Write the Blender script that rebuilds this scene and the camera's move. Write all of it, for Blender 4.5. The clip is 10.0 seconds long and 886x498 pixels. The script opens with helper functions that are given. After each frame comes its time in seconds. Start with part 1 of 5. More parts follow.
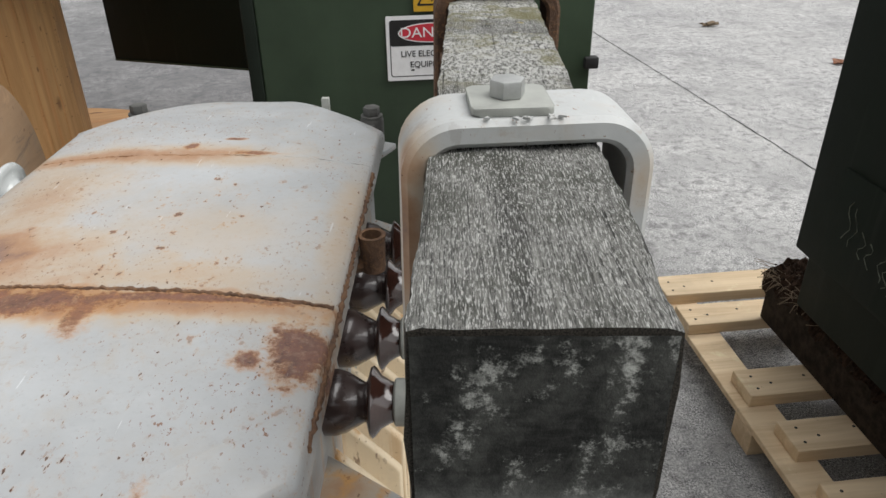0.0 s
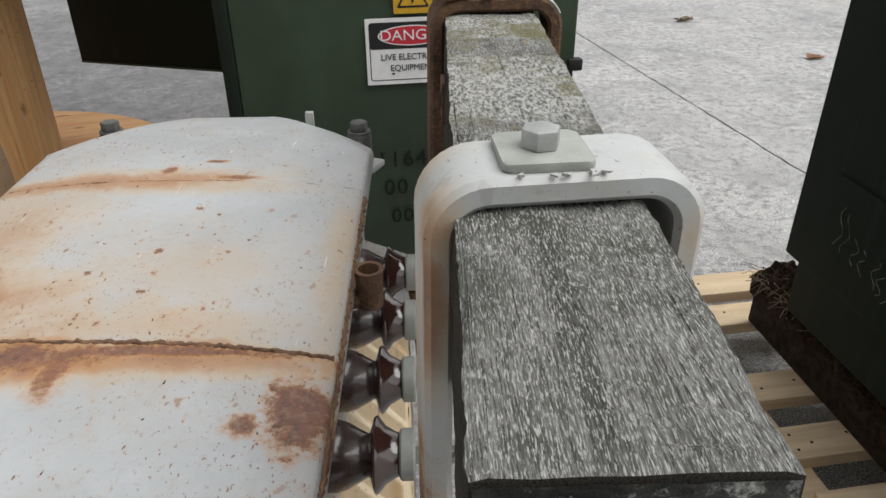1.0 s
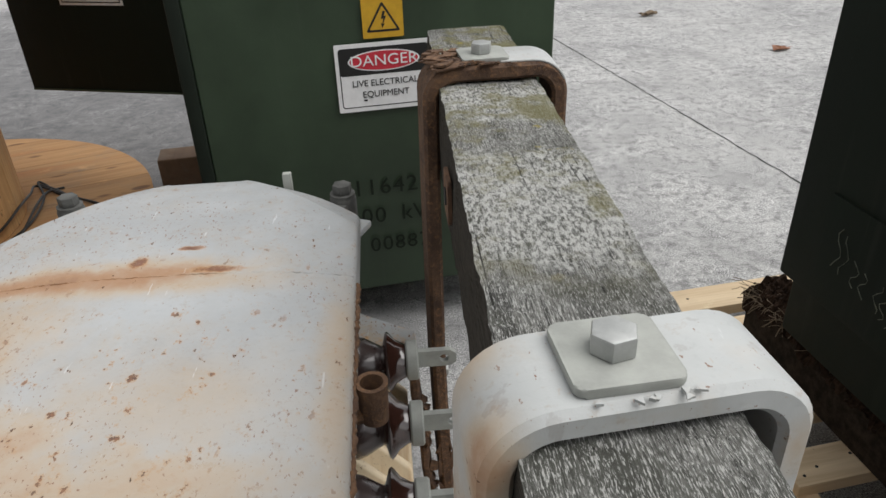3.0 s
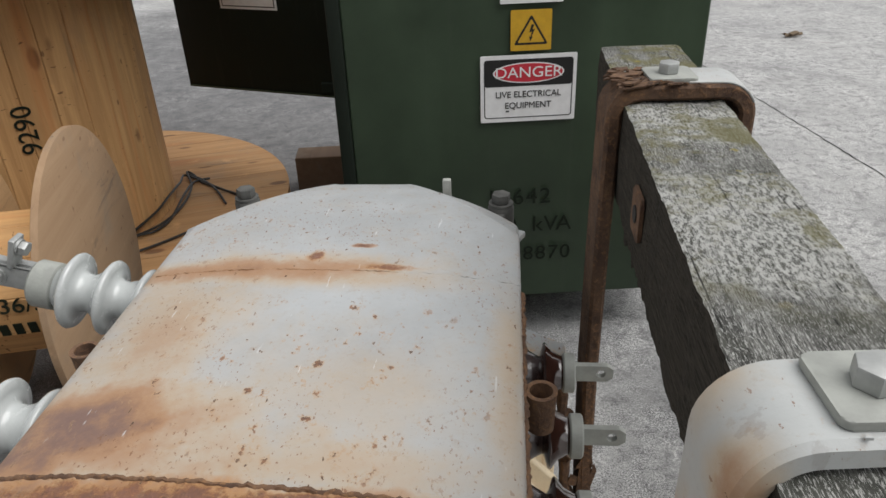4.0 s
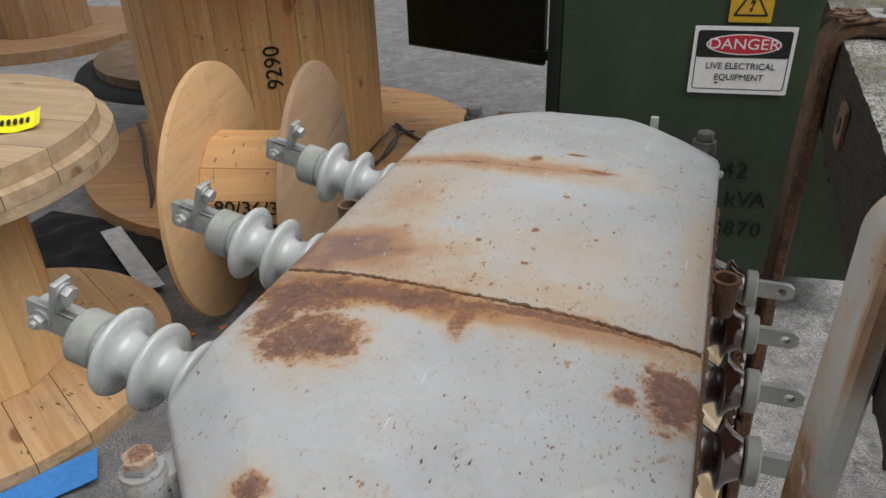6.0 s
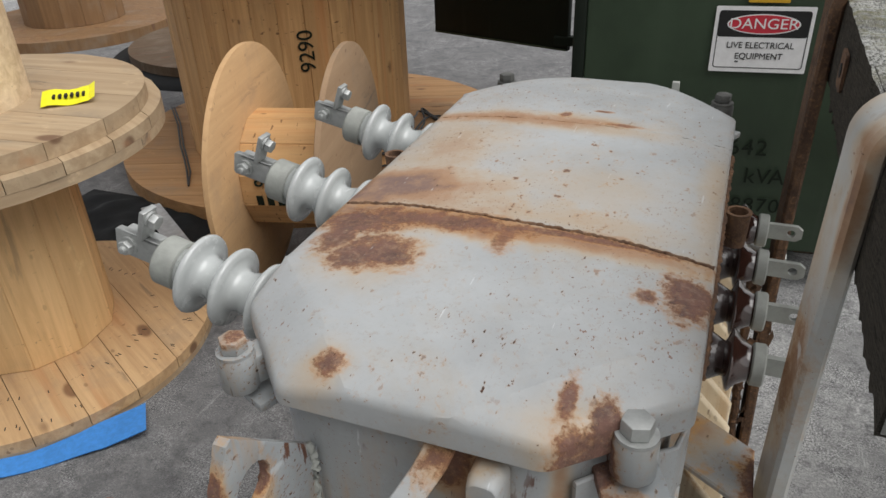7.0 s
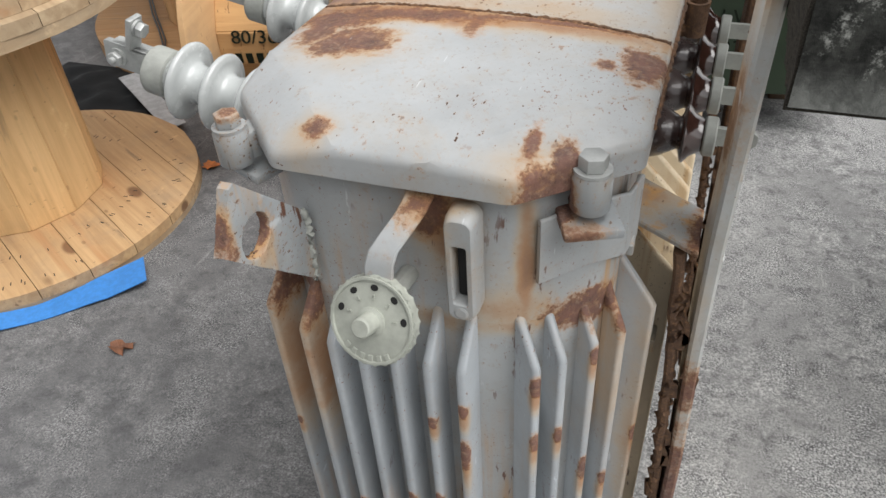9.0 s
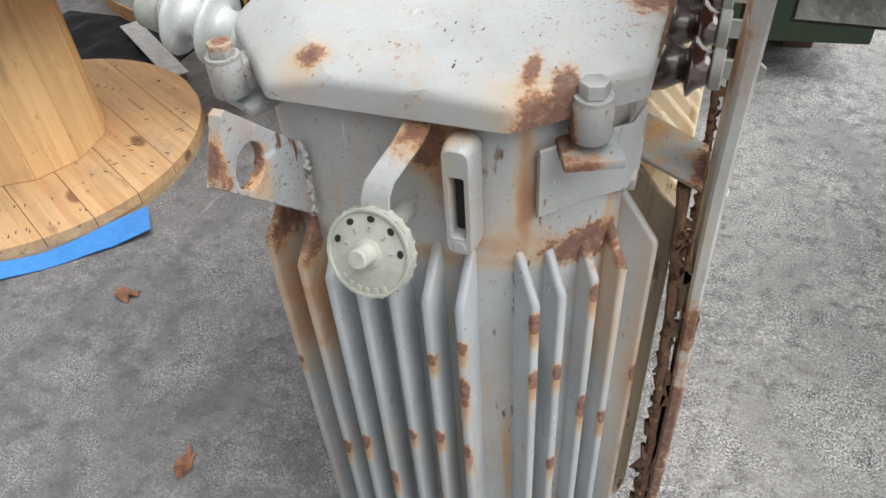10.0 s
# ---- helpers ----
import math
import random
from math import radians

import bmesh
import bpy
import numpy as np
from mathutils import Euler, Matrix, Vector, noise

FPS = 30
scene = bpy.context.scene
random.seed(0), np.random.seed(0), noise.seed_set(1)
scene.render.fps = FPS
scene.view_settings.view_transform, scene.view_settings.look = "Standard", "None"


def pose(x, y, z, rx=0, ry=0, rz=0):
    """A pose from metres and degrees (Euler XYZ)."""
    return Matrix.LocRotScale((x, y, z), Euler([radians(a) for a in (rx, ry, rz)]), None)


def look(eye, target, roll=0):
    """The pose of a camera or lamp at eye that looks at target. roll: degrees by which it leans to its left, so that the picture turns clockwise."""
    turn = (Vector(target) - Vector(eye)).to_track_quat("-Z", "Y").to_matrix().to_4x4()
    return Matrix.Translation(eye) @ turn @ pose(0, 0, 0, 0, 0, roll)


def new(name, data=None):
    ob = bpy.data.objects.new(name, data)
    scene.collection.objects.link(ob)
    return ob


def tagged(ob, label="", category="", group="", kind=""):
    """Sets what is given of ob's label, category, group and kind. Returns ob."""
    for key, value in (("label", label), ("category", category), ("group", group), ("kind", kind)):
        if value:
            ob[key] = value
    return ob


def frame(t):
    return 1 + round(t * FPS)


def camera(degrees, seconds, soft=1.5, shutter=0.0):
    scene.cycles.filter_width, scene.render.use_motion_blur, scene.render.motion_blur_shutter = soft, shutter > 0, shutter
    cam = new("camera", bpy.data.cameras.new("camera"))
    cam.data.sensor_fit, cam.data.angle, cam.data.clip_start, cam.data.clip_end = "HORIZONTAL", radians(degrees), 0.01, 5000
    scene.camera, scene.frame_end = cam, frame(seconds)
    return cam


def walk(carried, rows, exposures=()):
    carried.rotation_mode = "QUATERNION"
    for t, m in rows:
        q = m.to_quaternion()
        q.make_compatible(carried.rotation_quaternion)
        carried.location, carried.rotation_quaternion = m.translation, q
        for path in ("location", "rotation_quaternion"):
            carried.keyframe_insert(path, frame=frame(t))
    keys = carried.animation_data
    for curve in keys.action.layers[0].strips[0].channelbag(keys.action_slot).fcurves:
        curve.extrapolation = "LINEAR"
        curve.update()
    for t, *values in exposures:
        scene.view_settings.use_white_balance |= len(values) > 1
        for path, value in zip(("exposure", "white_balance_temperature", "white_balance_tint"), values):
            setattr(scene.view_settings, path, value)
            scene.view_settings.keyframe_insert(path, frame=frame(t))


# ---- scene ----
cam = camera(62.4, 10.0)
PATH = [
    (0, (0.005, 0.020, 1.567), (-0.024, 1.763, 0.588), -0.7),
    (0.5, (-0.011, 0.058, 1.571), (-0.003, 1.797, 0.582), -0.2),
    (1, (-0.027, 0.093, 1.580), (0.013, 1.827, 0.586), -0.5),
    (1.5, (-0.034, 0.132, 1.592), (0.045, 1.866, 0.598), -0.8),
    (2, (-0.047, 0.182, 1.615), (0.050, 1.911, 0.615), -2.1),
    (3.3, (-0.069, 0.239, 1.640), (0.051, 1.960, 0.627), -2.0),
    (3.5, (-0.086, 0.243, 1.641), (-0.005, 1.966, 0.628), -1.6),
    (4, (-0.137, 0.216, 1.650), (-0.304, 1.952, 0.673), -2.3),
    (4.5, (-0.157, 0.178, 1.649), (-0.525, 1.892, 0.686), -2.3),
    (5, (-0.167, 0.143, 1.642), (-0.673, 1.812, 0.664), -2.2),
    (5.5, (-0.161, 0.097, 1.632), (-0.739, 1.734, 0.639), -2.4),
    (5.8, (-0.150, 0.041, 1.623), (-0.755, 1.670, 0.633), -2.3),
    (6, (-0.151, 0.004, 1.619), (-0.769, 1.626, 0.624), -2.0),
    (6.2, (-0.153, -0.032, 1.622), (-0.789, 1.585, 0.631), -2.0),
    (7.3, (-0.116, -0.172, 1.596), (-0.782, 1.420, 0.584), -2.5),
    (7.5, (-0.104, -0.196, 1.593), (-0.764, 1.393, 0.574), -2.8),
    (8, (-0.088, -0.234, 1.579), (-0.718, 1.323, 0.492), -3.4),
    (8.5, (-0.082, -0.255, 1.555), (-0.694, 1.246, 0.382), -4.3),
    (9, (-0.078, -0.263, 1.536), (-0.658, 1.181, 0.280), -3.9),
    (9.5, (-0.075, -0.271, 1.518), (-0.647, 1.127, 0.206), -4.2),
    (10, (-0.066, -0.269, 1.507), (-0.645, 1.096, 0.165), -4.5),
]
walk(cam, [(t, look(eye, target, roll)) for t, eye, target, roll in PATH], [(0, 0.28), (2, 0.18), (3.5, 0.15), (6, -0.03), (7.5, 0.12), (8.5, 0.34), (9.5, 0.58), (10, 0.71)])

# ---- light ----
world = bpy.data.worlds.new("overcast_sky")
scene.world = world
world.use_nodes = True
wn = world.node_tree
sky = wn.nodes.new("ShaderNodeTexSky")
sky.sky_type, sky.sun_disc = "NISHITA", False
sky.sun_elevation, sky.sun_rotation = radians(60), radians(102)
veil = wn.nodes.new("ShaderNodeHueSaturation")
veil.inputs["Saturation"].default_value = 0.06
wn.links.new(sky.outputs[0], veil.inputs["Color"])
wn.links.new(veil.outputs[0], wn.nodes["Background"].inputs[0])
wn.nodes["Background"].inputs[1].default_value = 0.15
sun_data = bpy.data.lights.new("sun", "SUN")
sun_data.energy, sun_data.angle, sun_data.color = 2.5, radians(60), (1.0, 0.98, 0.96)
sun = new("sun", sun_data)
sun.matrix_world = look((2.85, -0.6, 5.0), (0, 0, 0))


# ---- materials ----
class Nodes:
    """Small builder for node materials."""

    def __init__(self, name):
        self.mat = bpy.data.materials.new(name)
        self.mat.use_nodes = True
        self.nt = self.mat.node_tree
        self.bsdf = self.nt.nodes["Principled BSDF"]
        tc = self.nt.nodes.new("ShaderNodeTexCoord")
        self.obj = tc.outputs["Object"]

    def put(self, socket, value):
        if isinstance(value, bpy.types.NodeSocket):
            self.nt.links.new(value, socket)
        else:
            socket.default_value = value

    def scaled(self, s, turn=(0, 0, 0)):
        n = self.nt.nodes.new("ShaderNodeMapping")
        n.inputs["Scale"].default_value = s
        n.inputs["Rotation"].default_value = [radians(a) for a in turn]
        self.put(n.inputs["Vector"], self.obj)
        return n.outputs[0]

    def noise(self, scale, detail=4.0, rough=0.6, vec=None, warp=0.0):
        n = self.nt.nodes.new("ShaderNodeTexNoise")
        self.put(n.inputs["Vector"], vec if vec is not None else self.obj)
        n.inputs["Scale"].default_value, n.inputs["Detail"].default_value = scale, detail
        n.inputs["Roughness"].default_value, n.inputs["Distortion"].default_value = rough, warp
        return n.outputs["Fac"]

    def cells(self, scale, vec=None, feature="F1"):
        n = self.nt.nodes.new("ShaderNodeTexVoronoi")
        n.feature = feature
        self.put(n.inputs["Vector"], vec if vec is not None else self.obj)
        n.inputs["Scale"].default_value = scale
        return n.outputs["Distance"]

    def ramp(self, value, lo, hi, a=0.0, b=1.0):
        n = self.nt.nodes.new("ShaderNodeMapRange")
        n.interpolation_type = "SMOOTHSTEP"
        self.put(n.inputs[0], value)
        for i, v in enumerate((lo, hi, a, b)):
            n.inputs[i + 1].default_value = v
        return n.outputs[0]

    def math(self, op, a, b=0.0):
        n = self.nt.nodes.new("ShaderNodeMath")
        n.operation = op
        self.put(n.inputs[0], a)
        self.put(n.inputs[1], b)
        return n.outputs[0]

    def mix(self, fac, a, b):
        n = self.nt.nodes.new("ShaderNodeMix")
        n.data_type = "RGBA"
        self.put(n.inputs[0], fac)
        for i, v in ((6, a), (7, b)):
            self.put(n.inputs[i], v if isinstance(v, bpy.types.NodeSocket) else (*v, 1))
        return n.outputs[2]

    def axis(self, i):
        n = self.nt.nodes.new("ShaderNodeSeparateXYZ")
        self.put(n.inputs[0], self.obj)
        return n.outputs[i]

    def blot(self, c, r, wobble, lo=0.55, hi=1.25):
        """1 at c, fading to 0 past the radii r, with a ragged rim."""
        a = self.nt.nodes.new("ShaderNodeVectorMath")
        a.operation = "SUBTRACT"
        self.put(a.inputs[0], self.obj)
        a.inputs[1].default_value = c
        b = self.nt.nodes.new("ShaderNodeVectorMath")
        b.operation = "DIVIDE"
        self.put(b.inputs[0], a.outputs[0])
        b.inputs[1].default_value = r
        d = self.nt.nodes.new("ShaderNodeVectorMath")
        d.operation = "LENGTH"
        self.put(d.inputs[0], b.outputs[0])
        return self.ramp(self.math("ADD", d.outputs["Value"], wobble), lo, hi, 1.0, 0.0)

    def most(self, *values):
        out = values[0]
        for v in values[1:]:
            out = self.math("MAXIMUM", out, v)
        return out

    def random(self):
        return self.nt.nodes.new("ShaderNodeObjectInfo").outputs["Random"]

    def done(self, color, rough=0.6, metal=0.0, bump=None, depth=0.002, strength=0.6, coat=0.0, spec=0.5):
        b = self.bsdf
        self.put(b.inputs["Base Color"], color if isinstance(color, bpy.types.NodeSocket) else (*color, 1))
        self.put(b.inputs["Roughness"], rough)
        self.put(b.inputs["Metallic"], metal)
        b.inputs["Coat Weight"].default_value = coat
        b.inputs["Coat Roughness"].default_value = 0.06
        b.inputs["Specular IOR Level"].default_value = spec
        if bump is not None:
            n = self.nt.nodes.new("ShaderNodeBump")
            n.inputs["Distance"].default_value, n.inputs["Strength"].default_value = depth, strength
            self.put(n.inputs["Height"], bump)
            self.put(b.inputs["Normal"], n.outputs[0])
        return self.mat


def concrete_material():
    n = Nodes("yard_concrete")
    patch = n.noise(0.8, 5, 0.6)
    mid = n.noise(7, 6, 0.7, warp=0.4)
    grit = n.noise(95, 5, 0.8)
    sand = n.noise(185, 4, 0.72)
    gritty = n.ramp(n.noise(3.4, 6, 0.72, warp=0.7), 0.4, 0.6, 0.2, 1.0)
    blotch = n.noise(19, 6, 0.75, warp=0.3)
    c = n.mix(n.ramp(patch, 0.3, 0.7), (0.27, 0.27, 0.27), (0.38, 0.378, 0.37))
    c = n.mix(n.ramp(mid, 0.42, 0.72, 0, 0.6), c, (0.16, 0.16, 0.162))
    where = n.ramp(n.noise(2.3, 5, 0.65, warp=0.6), 0.34, 0.64)
    dust = n.math("MULTIPLY", where, n.math("MULTIPLY", n.ramp(grit, 0.45, 0.6), n.ramp(blotch, 0.42, 0.56)))
    c = n.mix(n.math("MULTIPLY", dust, 0.9), c, (0.76, 0.755, 0.74))
    c = n.mix(n.math("MULTIPLY", n.ramp(blotch, 0.5, 0.36), n.ramp(grit, 0.6, 0.42, 0.1, 0.8)), c, (0.09, 0.09, 0.092))
    c = n.mix(n.math("MULTIPLY", n.ramp(sand, 0.52, 0.59), n.math("MULTIPLY", gritty, n.ramp(mid, 0.36, 0.6, 0.35, 1.0))), c, (0.76, 0.76, 0.75))
    c = n.mix(n.math("MULTIPLY", n.ramp(sand, 0.47, 0.4, 0, 0.8), gritty), c, (0.06, 0.06, 0.063))
    scuff = n.noise(3.0, 6, 0.7, n.scaled((5, 0.7, 1), (0, 0, 62)))
    c = n.mix(n.ramp(scuff, 0.62, 0.72, 0, 0.6), c, (0.78, 0.78, 0.76))
    c = n.mix(n.ramp(n.noise(2.1, 4, 0.6), 0.66, 0.78, 0, 0.4), c, (0.24, 0.15, 0.1))
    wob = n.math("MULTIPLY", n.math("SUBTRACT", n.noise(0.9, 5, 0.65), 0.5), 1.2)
    # broad ragged blots of darker grey over the left of the yard
    dark_blots = n.most(n.blot((-2.9, 2.9, 0), (2.9, 3.6, 1), wob), n.blot((-1.4, 0.3, 0), (1.3, 1.2, 1), wob), n.blot((-1.2, 4.4, 0), (1.5, 1.8, 1), wob), n.blot((-2.3, 5.9, 0), (2.2, 2.2, 1), wob), n.blot((-5.2, 6.2, 0), (2.8, 2.6, 1), wob), n.blot((-2.2, 7.3, 0), (2.4, 2.6, 1), wob), n.blot((-3.6, 3.6, 0), (1.4, 1.8, 1), wob))
    c = n.mix(n.math("MULTIPLY", dark_blots, n.ramp(mid, 0.3, 0.65, 0.88, 0.55)), c, (0.085, 0.085, 0.09))
    return n.done(c, n.ramp(mid, 0.3, 0.7, 0.7, 0.92), bump=n.math("ADD", n.math("MULTIPLY", sand, 1.3), mid), depth=0.005, strength=0.75, spec=0.3)


RUST_DARK, RUST, RUST_LIGHT = (0.05, 0.026, 0.021), (0.115, 0.05, 0.03), (0.36, 0.185, 0.075)


def rusty_paint(name, paint, blots=(), washes=(), chips=0.70, streak=0.0, grime=0.0, gloss=0.45, flecks=0.0):
    """Sun-dulled enamel with soft washes of rust water, rust blots of their own shape, and small chips."""
    n = Nodes(name)
    big, mid, fine = n.noise(5, 5, 0.6), n.noise(28, 6, 0.7), n.noise(120, 4, 0.7)
    c = n.mix(n.ramp(big, 0.3, 0.7), [v * 0.9 for v in paint], [min(1, v * 1.1) for v in paint])
    c = n.mix(n.ramp(mid, 0.45, 0.8, 0, 0.35), c, [v * 1.25 for v in paint])
    c = n.mix(n.ramp(fine, 0.55, 0.75, 0, 0.2), c, [v * 0.6 for v in paint])
    wob = n.math("MULTIPLY", n.math("SUBTRACT", n.noise(16, 5, 0.65), 0.5), 2.4)
    wob2 = n.math("MULTIPLY", n.math("SUBTRACT", n.noise(45, 5, 0.7), 0.5), 2.0)
    if grime:
        g = n.math("MULTIPLY", n.ramp(n.noise(7, 7, 0.72, warp=0.5), 0.46, 0.74), n.ramp(n.noise(38, 5, 0.7), 0.3, 0.65, 0.35, 1.0))
        c = n.mix(n.math("MULTIPLY", g, grime), c, (0.38, 0.27, 0.14))
        c = n.mix(n.math("MULTIPLY", n.ramp(n.noise(75, 5, 0.75), 0.56, 0.68), grime * 0.8), c, (0.3, 0.2, 0.12))
    if washes:
        soft = n.math("MULTIPLY", n.math("SUBTRACT", n.noise(9, 4, 0.6, warp=0.4), 0.5), 1.5)
        soft = n.math("ADD", soft, n.math("MULTIPLY", wob2, 0.18))
        w = n.most(*[n.math("MULTIPLY", n.blot(p, r, soft, 0.0, 1.5), s) for p, r, s in washes])
        w = n.math("MULTIPLY", w, n.ramp(mid, 0.25, 0.6, 0.82, 1.0))
        tone = n.mix(n.ramp(w, 0.3, 0.62), (0.47, 0.31, 0.14), (0.35, 0.18, 0.075))
        tone = n.mix(n.ramp(w, 0.6, 0.9), tone, (0.16, 0.082, 0.06))
        c = n.mix(n.ramp(w, 0.0, 0.75, 0.0, 0.92), c, tone)
    if streak:
        run = n.noise(1.0, 5, 0.6, n.scaled((34, 34, 2.2)))
        s = n.math("MULTIPLY", n.ramp(run, 0.5, 0.68), n.ramp(n.noise(3.5, 3, 0.5), 0.36, 0.6))
        c = n.mix(n.math("MULTIPLY", s, streak), c, (0.47, 0.26, 0.09))
        hard = n.math("MULTIPLY", n.ramp(n.noise(1.0, 5, 0.6, n.scaled((50, 50, 12))), 0.62, 0.66), n.ramp(n.noise(6, 3, 0.5), 0.46, 0.58))
        c = n.mix(n.math("MULTIPLY", hard, min(1, streak * 1.4)), c, RUST)
    heart = 0.0
    if blots:
        rag = n.math("ADD", n.math("MULTIPLY", wob, 0.75), n.math("ADD", n.math("MULTIPLY", wob2, 0.6), n.math("MULTIPLY", n.math("SUBTRACT", n.noise(130, 4, 0.7), 0.5), 0.9)))
        m = n.most(*[n.math("MULTIPLY", n.blot(p, r, rag, 0.25, 1.5), s) for p, r, s in blots])
        halo = n.ramp(m, 0.03, 0.45)
        heart = n.math("MULTIPLY", n.ramp(m, 0.3, 0.62), n.ramp(n.noise(85, 5, 0.75), 0.3, 0.52, 0.6, 1.0))
        c = n.mix(n.math("MULTIPLY", halo, 0.5), c, n.mix(n.ramp(mid, 0.35, 0.65), (0.46, 0.25, 0.09), (0.4, 0.19, 0.06)))
        body = n.mix(n.ramp(m, 0.35, 0.8), (0.24, 0.098, 0.036), n.mix(n.ramp(mid, 0.35, 0.65), (0.10, 0.05, 0.042), (0.18, 0.088, 0.068)))
        body = n.mix(n.ramp(fine, 0.56, 0.68, 0, 0.6), body, (0.04, 0.02, 0.018))
        body = n.mix(n.ramp(n.noise(210, 3, 0.6), 0.6, 0.7, 0, 0.4), body, (0.42, 0.21, 0.085))
        c = n.mix(n.math("MULTIPLY", heart, 0.93), c, body)
    speck = n.math("MULTIPLY", n.ramp(n.noise(230, 3, 0.6, n.scaled((1, 0.6, 1), (0, 0, 40))), chips - 0.055, chips - 0.01), n.ramp(n.noise(4.5, 4, 0.6), 0.45, 0.6))
    c = n.mix(n.math("MULTIPLY", speck, 0.85), c, (0.19, 0.085, 0.04))
    chip = n.math("MULTIPLY", n.ramp(n.noise(150, 3, 0.6, n.scaled((1, 0.5, 1), (0, 0, 25))), chips, chips + 0.035), n.ramp(n.noise(6, 3, 0.6), 0.38, 0.55))
    c = n.mix(n.math("MULTIPLY", n.ramp(n.noise(150, 3, 0.6, n.scaled((1, 0.5, 1), (0, 0, 25))), chips - 0.06, chips + 0.02), 0.35), c, (0.4, 0.25, 0.13))
    c = n.mix(chip, c, n.mix(n.ramp(fine, 0.4, 0.6), (0.05, 0.028, 0.02), RUST))
    if flecks:
        f = n.noise(64, 4, 0.62, n.scaled((1, 0.75, 1), (0, 0, 35)))
        where = n.math("MULTIPLY", n.ramp(n.noise(7, 4, 0.65, warp=0.4), 0.42, 0.6), 0.55)
        where = n.math("MAXIMUM", where, n.blot(lid_at(-0.33, 0.8), (0.22, 0.17, 0.4), wob, 0.4, 1.4))
        c = n.mix(n.math("MULTIPLY", n.math("MULTIPLY", n.ramp(f, 0.585, 0.66), where), flecks * 0.6), c, (0.42, 0.27, 0.15))
        c = n.mix(n.math("MULTIPLY", n.math("MULTIPLY", n.ramp(f, 0.65, 0.68), where), flecks), c, n.mix(n.ramp(fine, 0.4, 0.6), (0.09, 0.05, 0.038), (0.24, 0.115, 0.06)))
    scratch = n.ramp(n.noise(22, 3, 0.5, n.scaled((6, 0.9, 1), (0, 0, -32))), 0.71, 0.75, 0, 0.5)
    c = n.mix(scratch, c, [min(0.85, v * 1.7) for v in paint])
    rough = n.math("ADD", n.ramp(mid, 0.3, 0.7, gloss - 0.06, gloss + 0.12), n.math("MULTIPLY", n.math("MAXIMUM", heart, chip), 0.4))
    relief = n.math("ADD", n.math("MULTIPLY", big, 1.2), n.math("ADD", n.math("MULTIPLY", mid, 0.25), n.math("MULTIPLY", n.math("MAXIMUM", heart, chip), n.math("MULTIPLY", fine, 1.3))))
    return n.done(c, rough, bump=relief, depth=0.004, strength=0.5)


def rust_material(name="flaking_rust", light=0.5, pale=1.0):
    n = Nodes(name)
    mid, fine = n.noise(30, 6, 0.7, warp=0.3), n.noise(160, 4, 0.7)
    c = n.mix(n.ramp(mid, 0.35, 0.65), [v * pale for v in (0.06, 0.033, 0.021)], [v * pale for v in (0.13, 0.072, 0.04)])
    c = n.mix(n.ramp(fine, 0.5, 0.7, 0, light), c, RUST_LIGHT)
    return n.done(c, 0.85, bump=n.math("ADD", mid, n.math("MULTIPLY", fine, 0.4)), depth=0.005, strength=0.9)


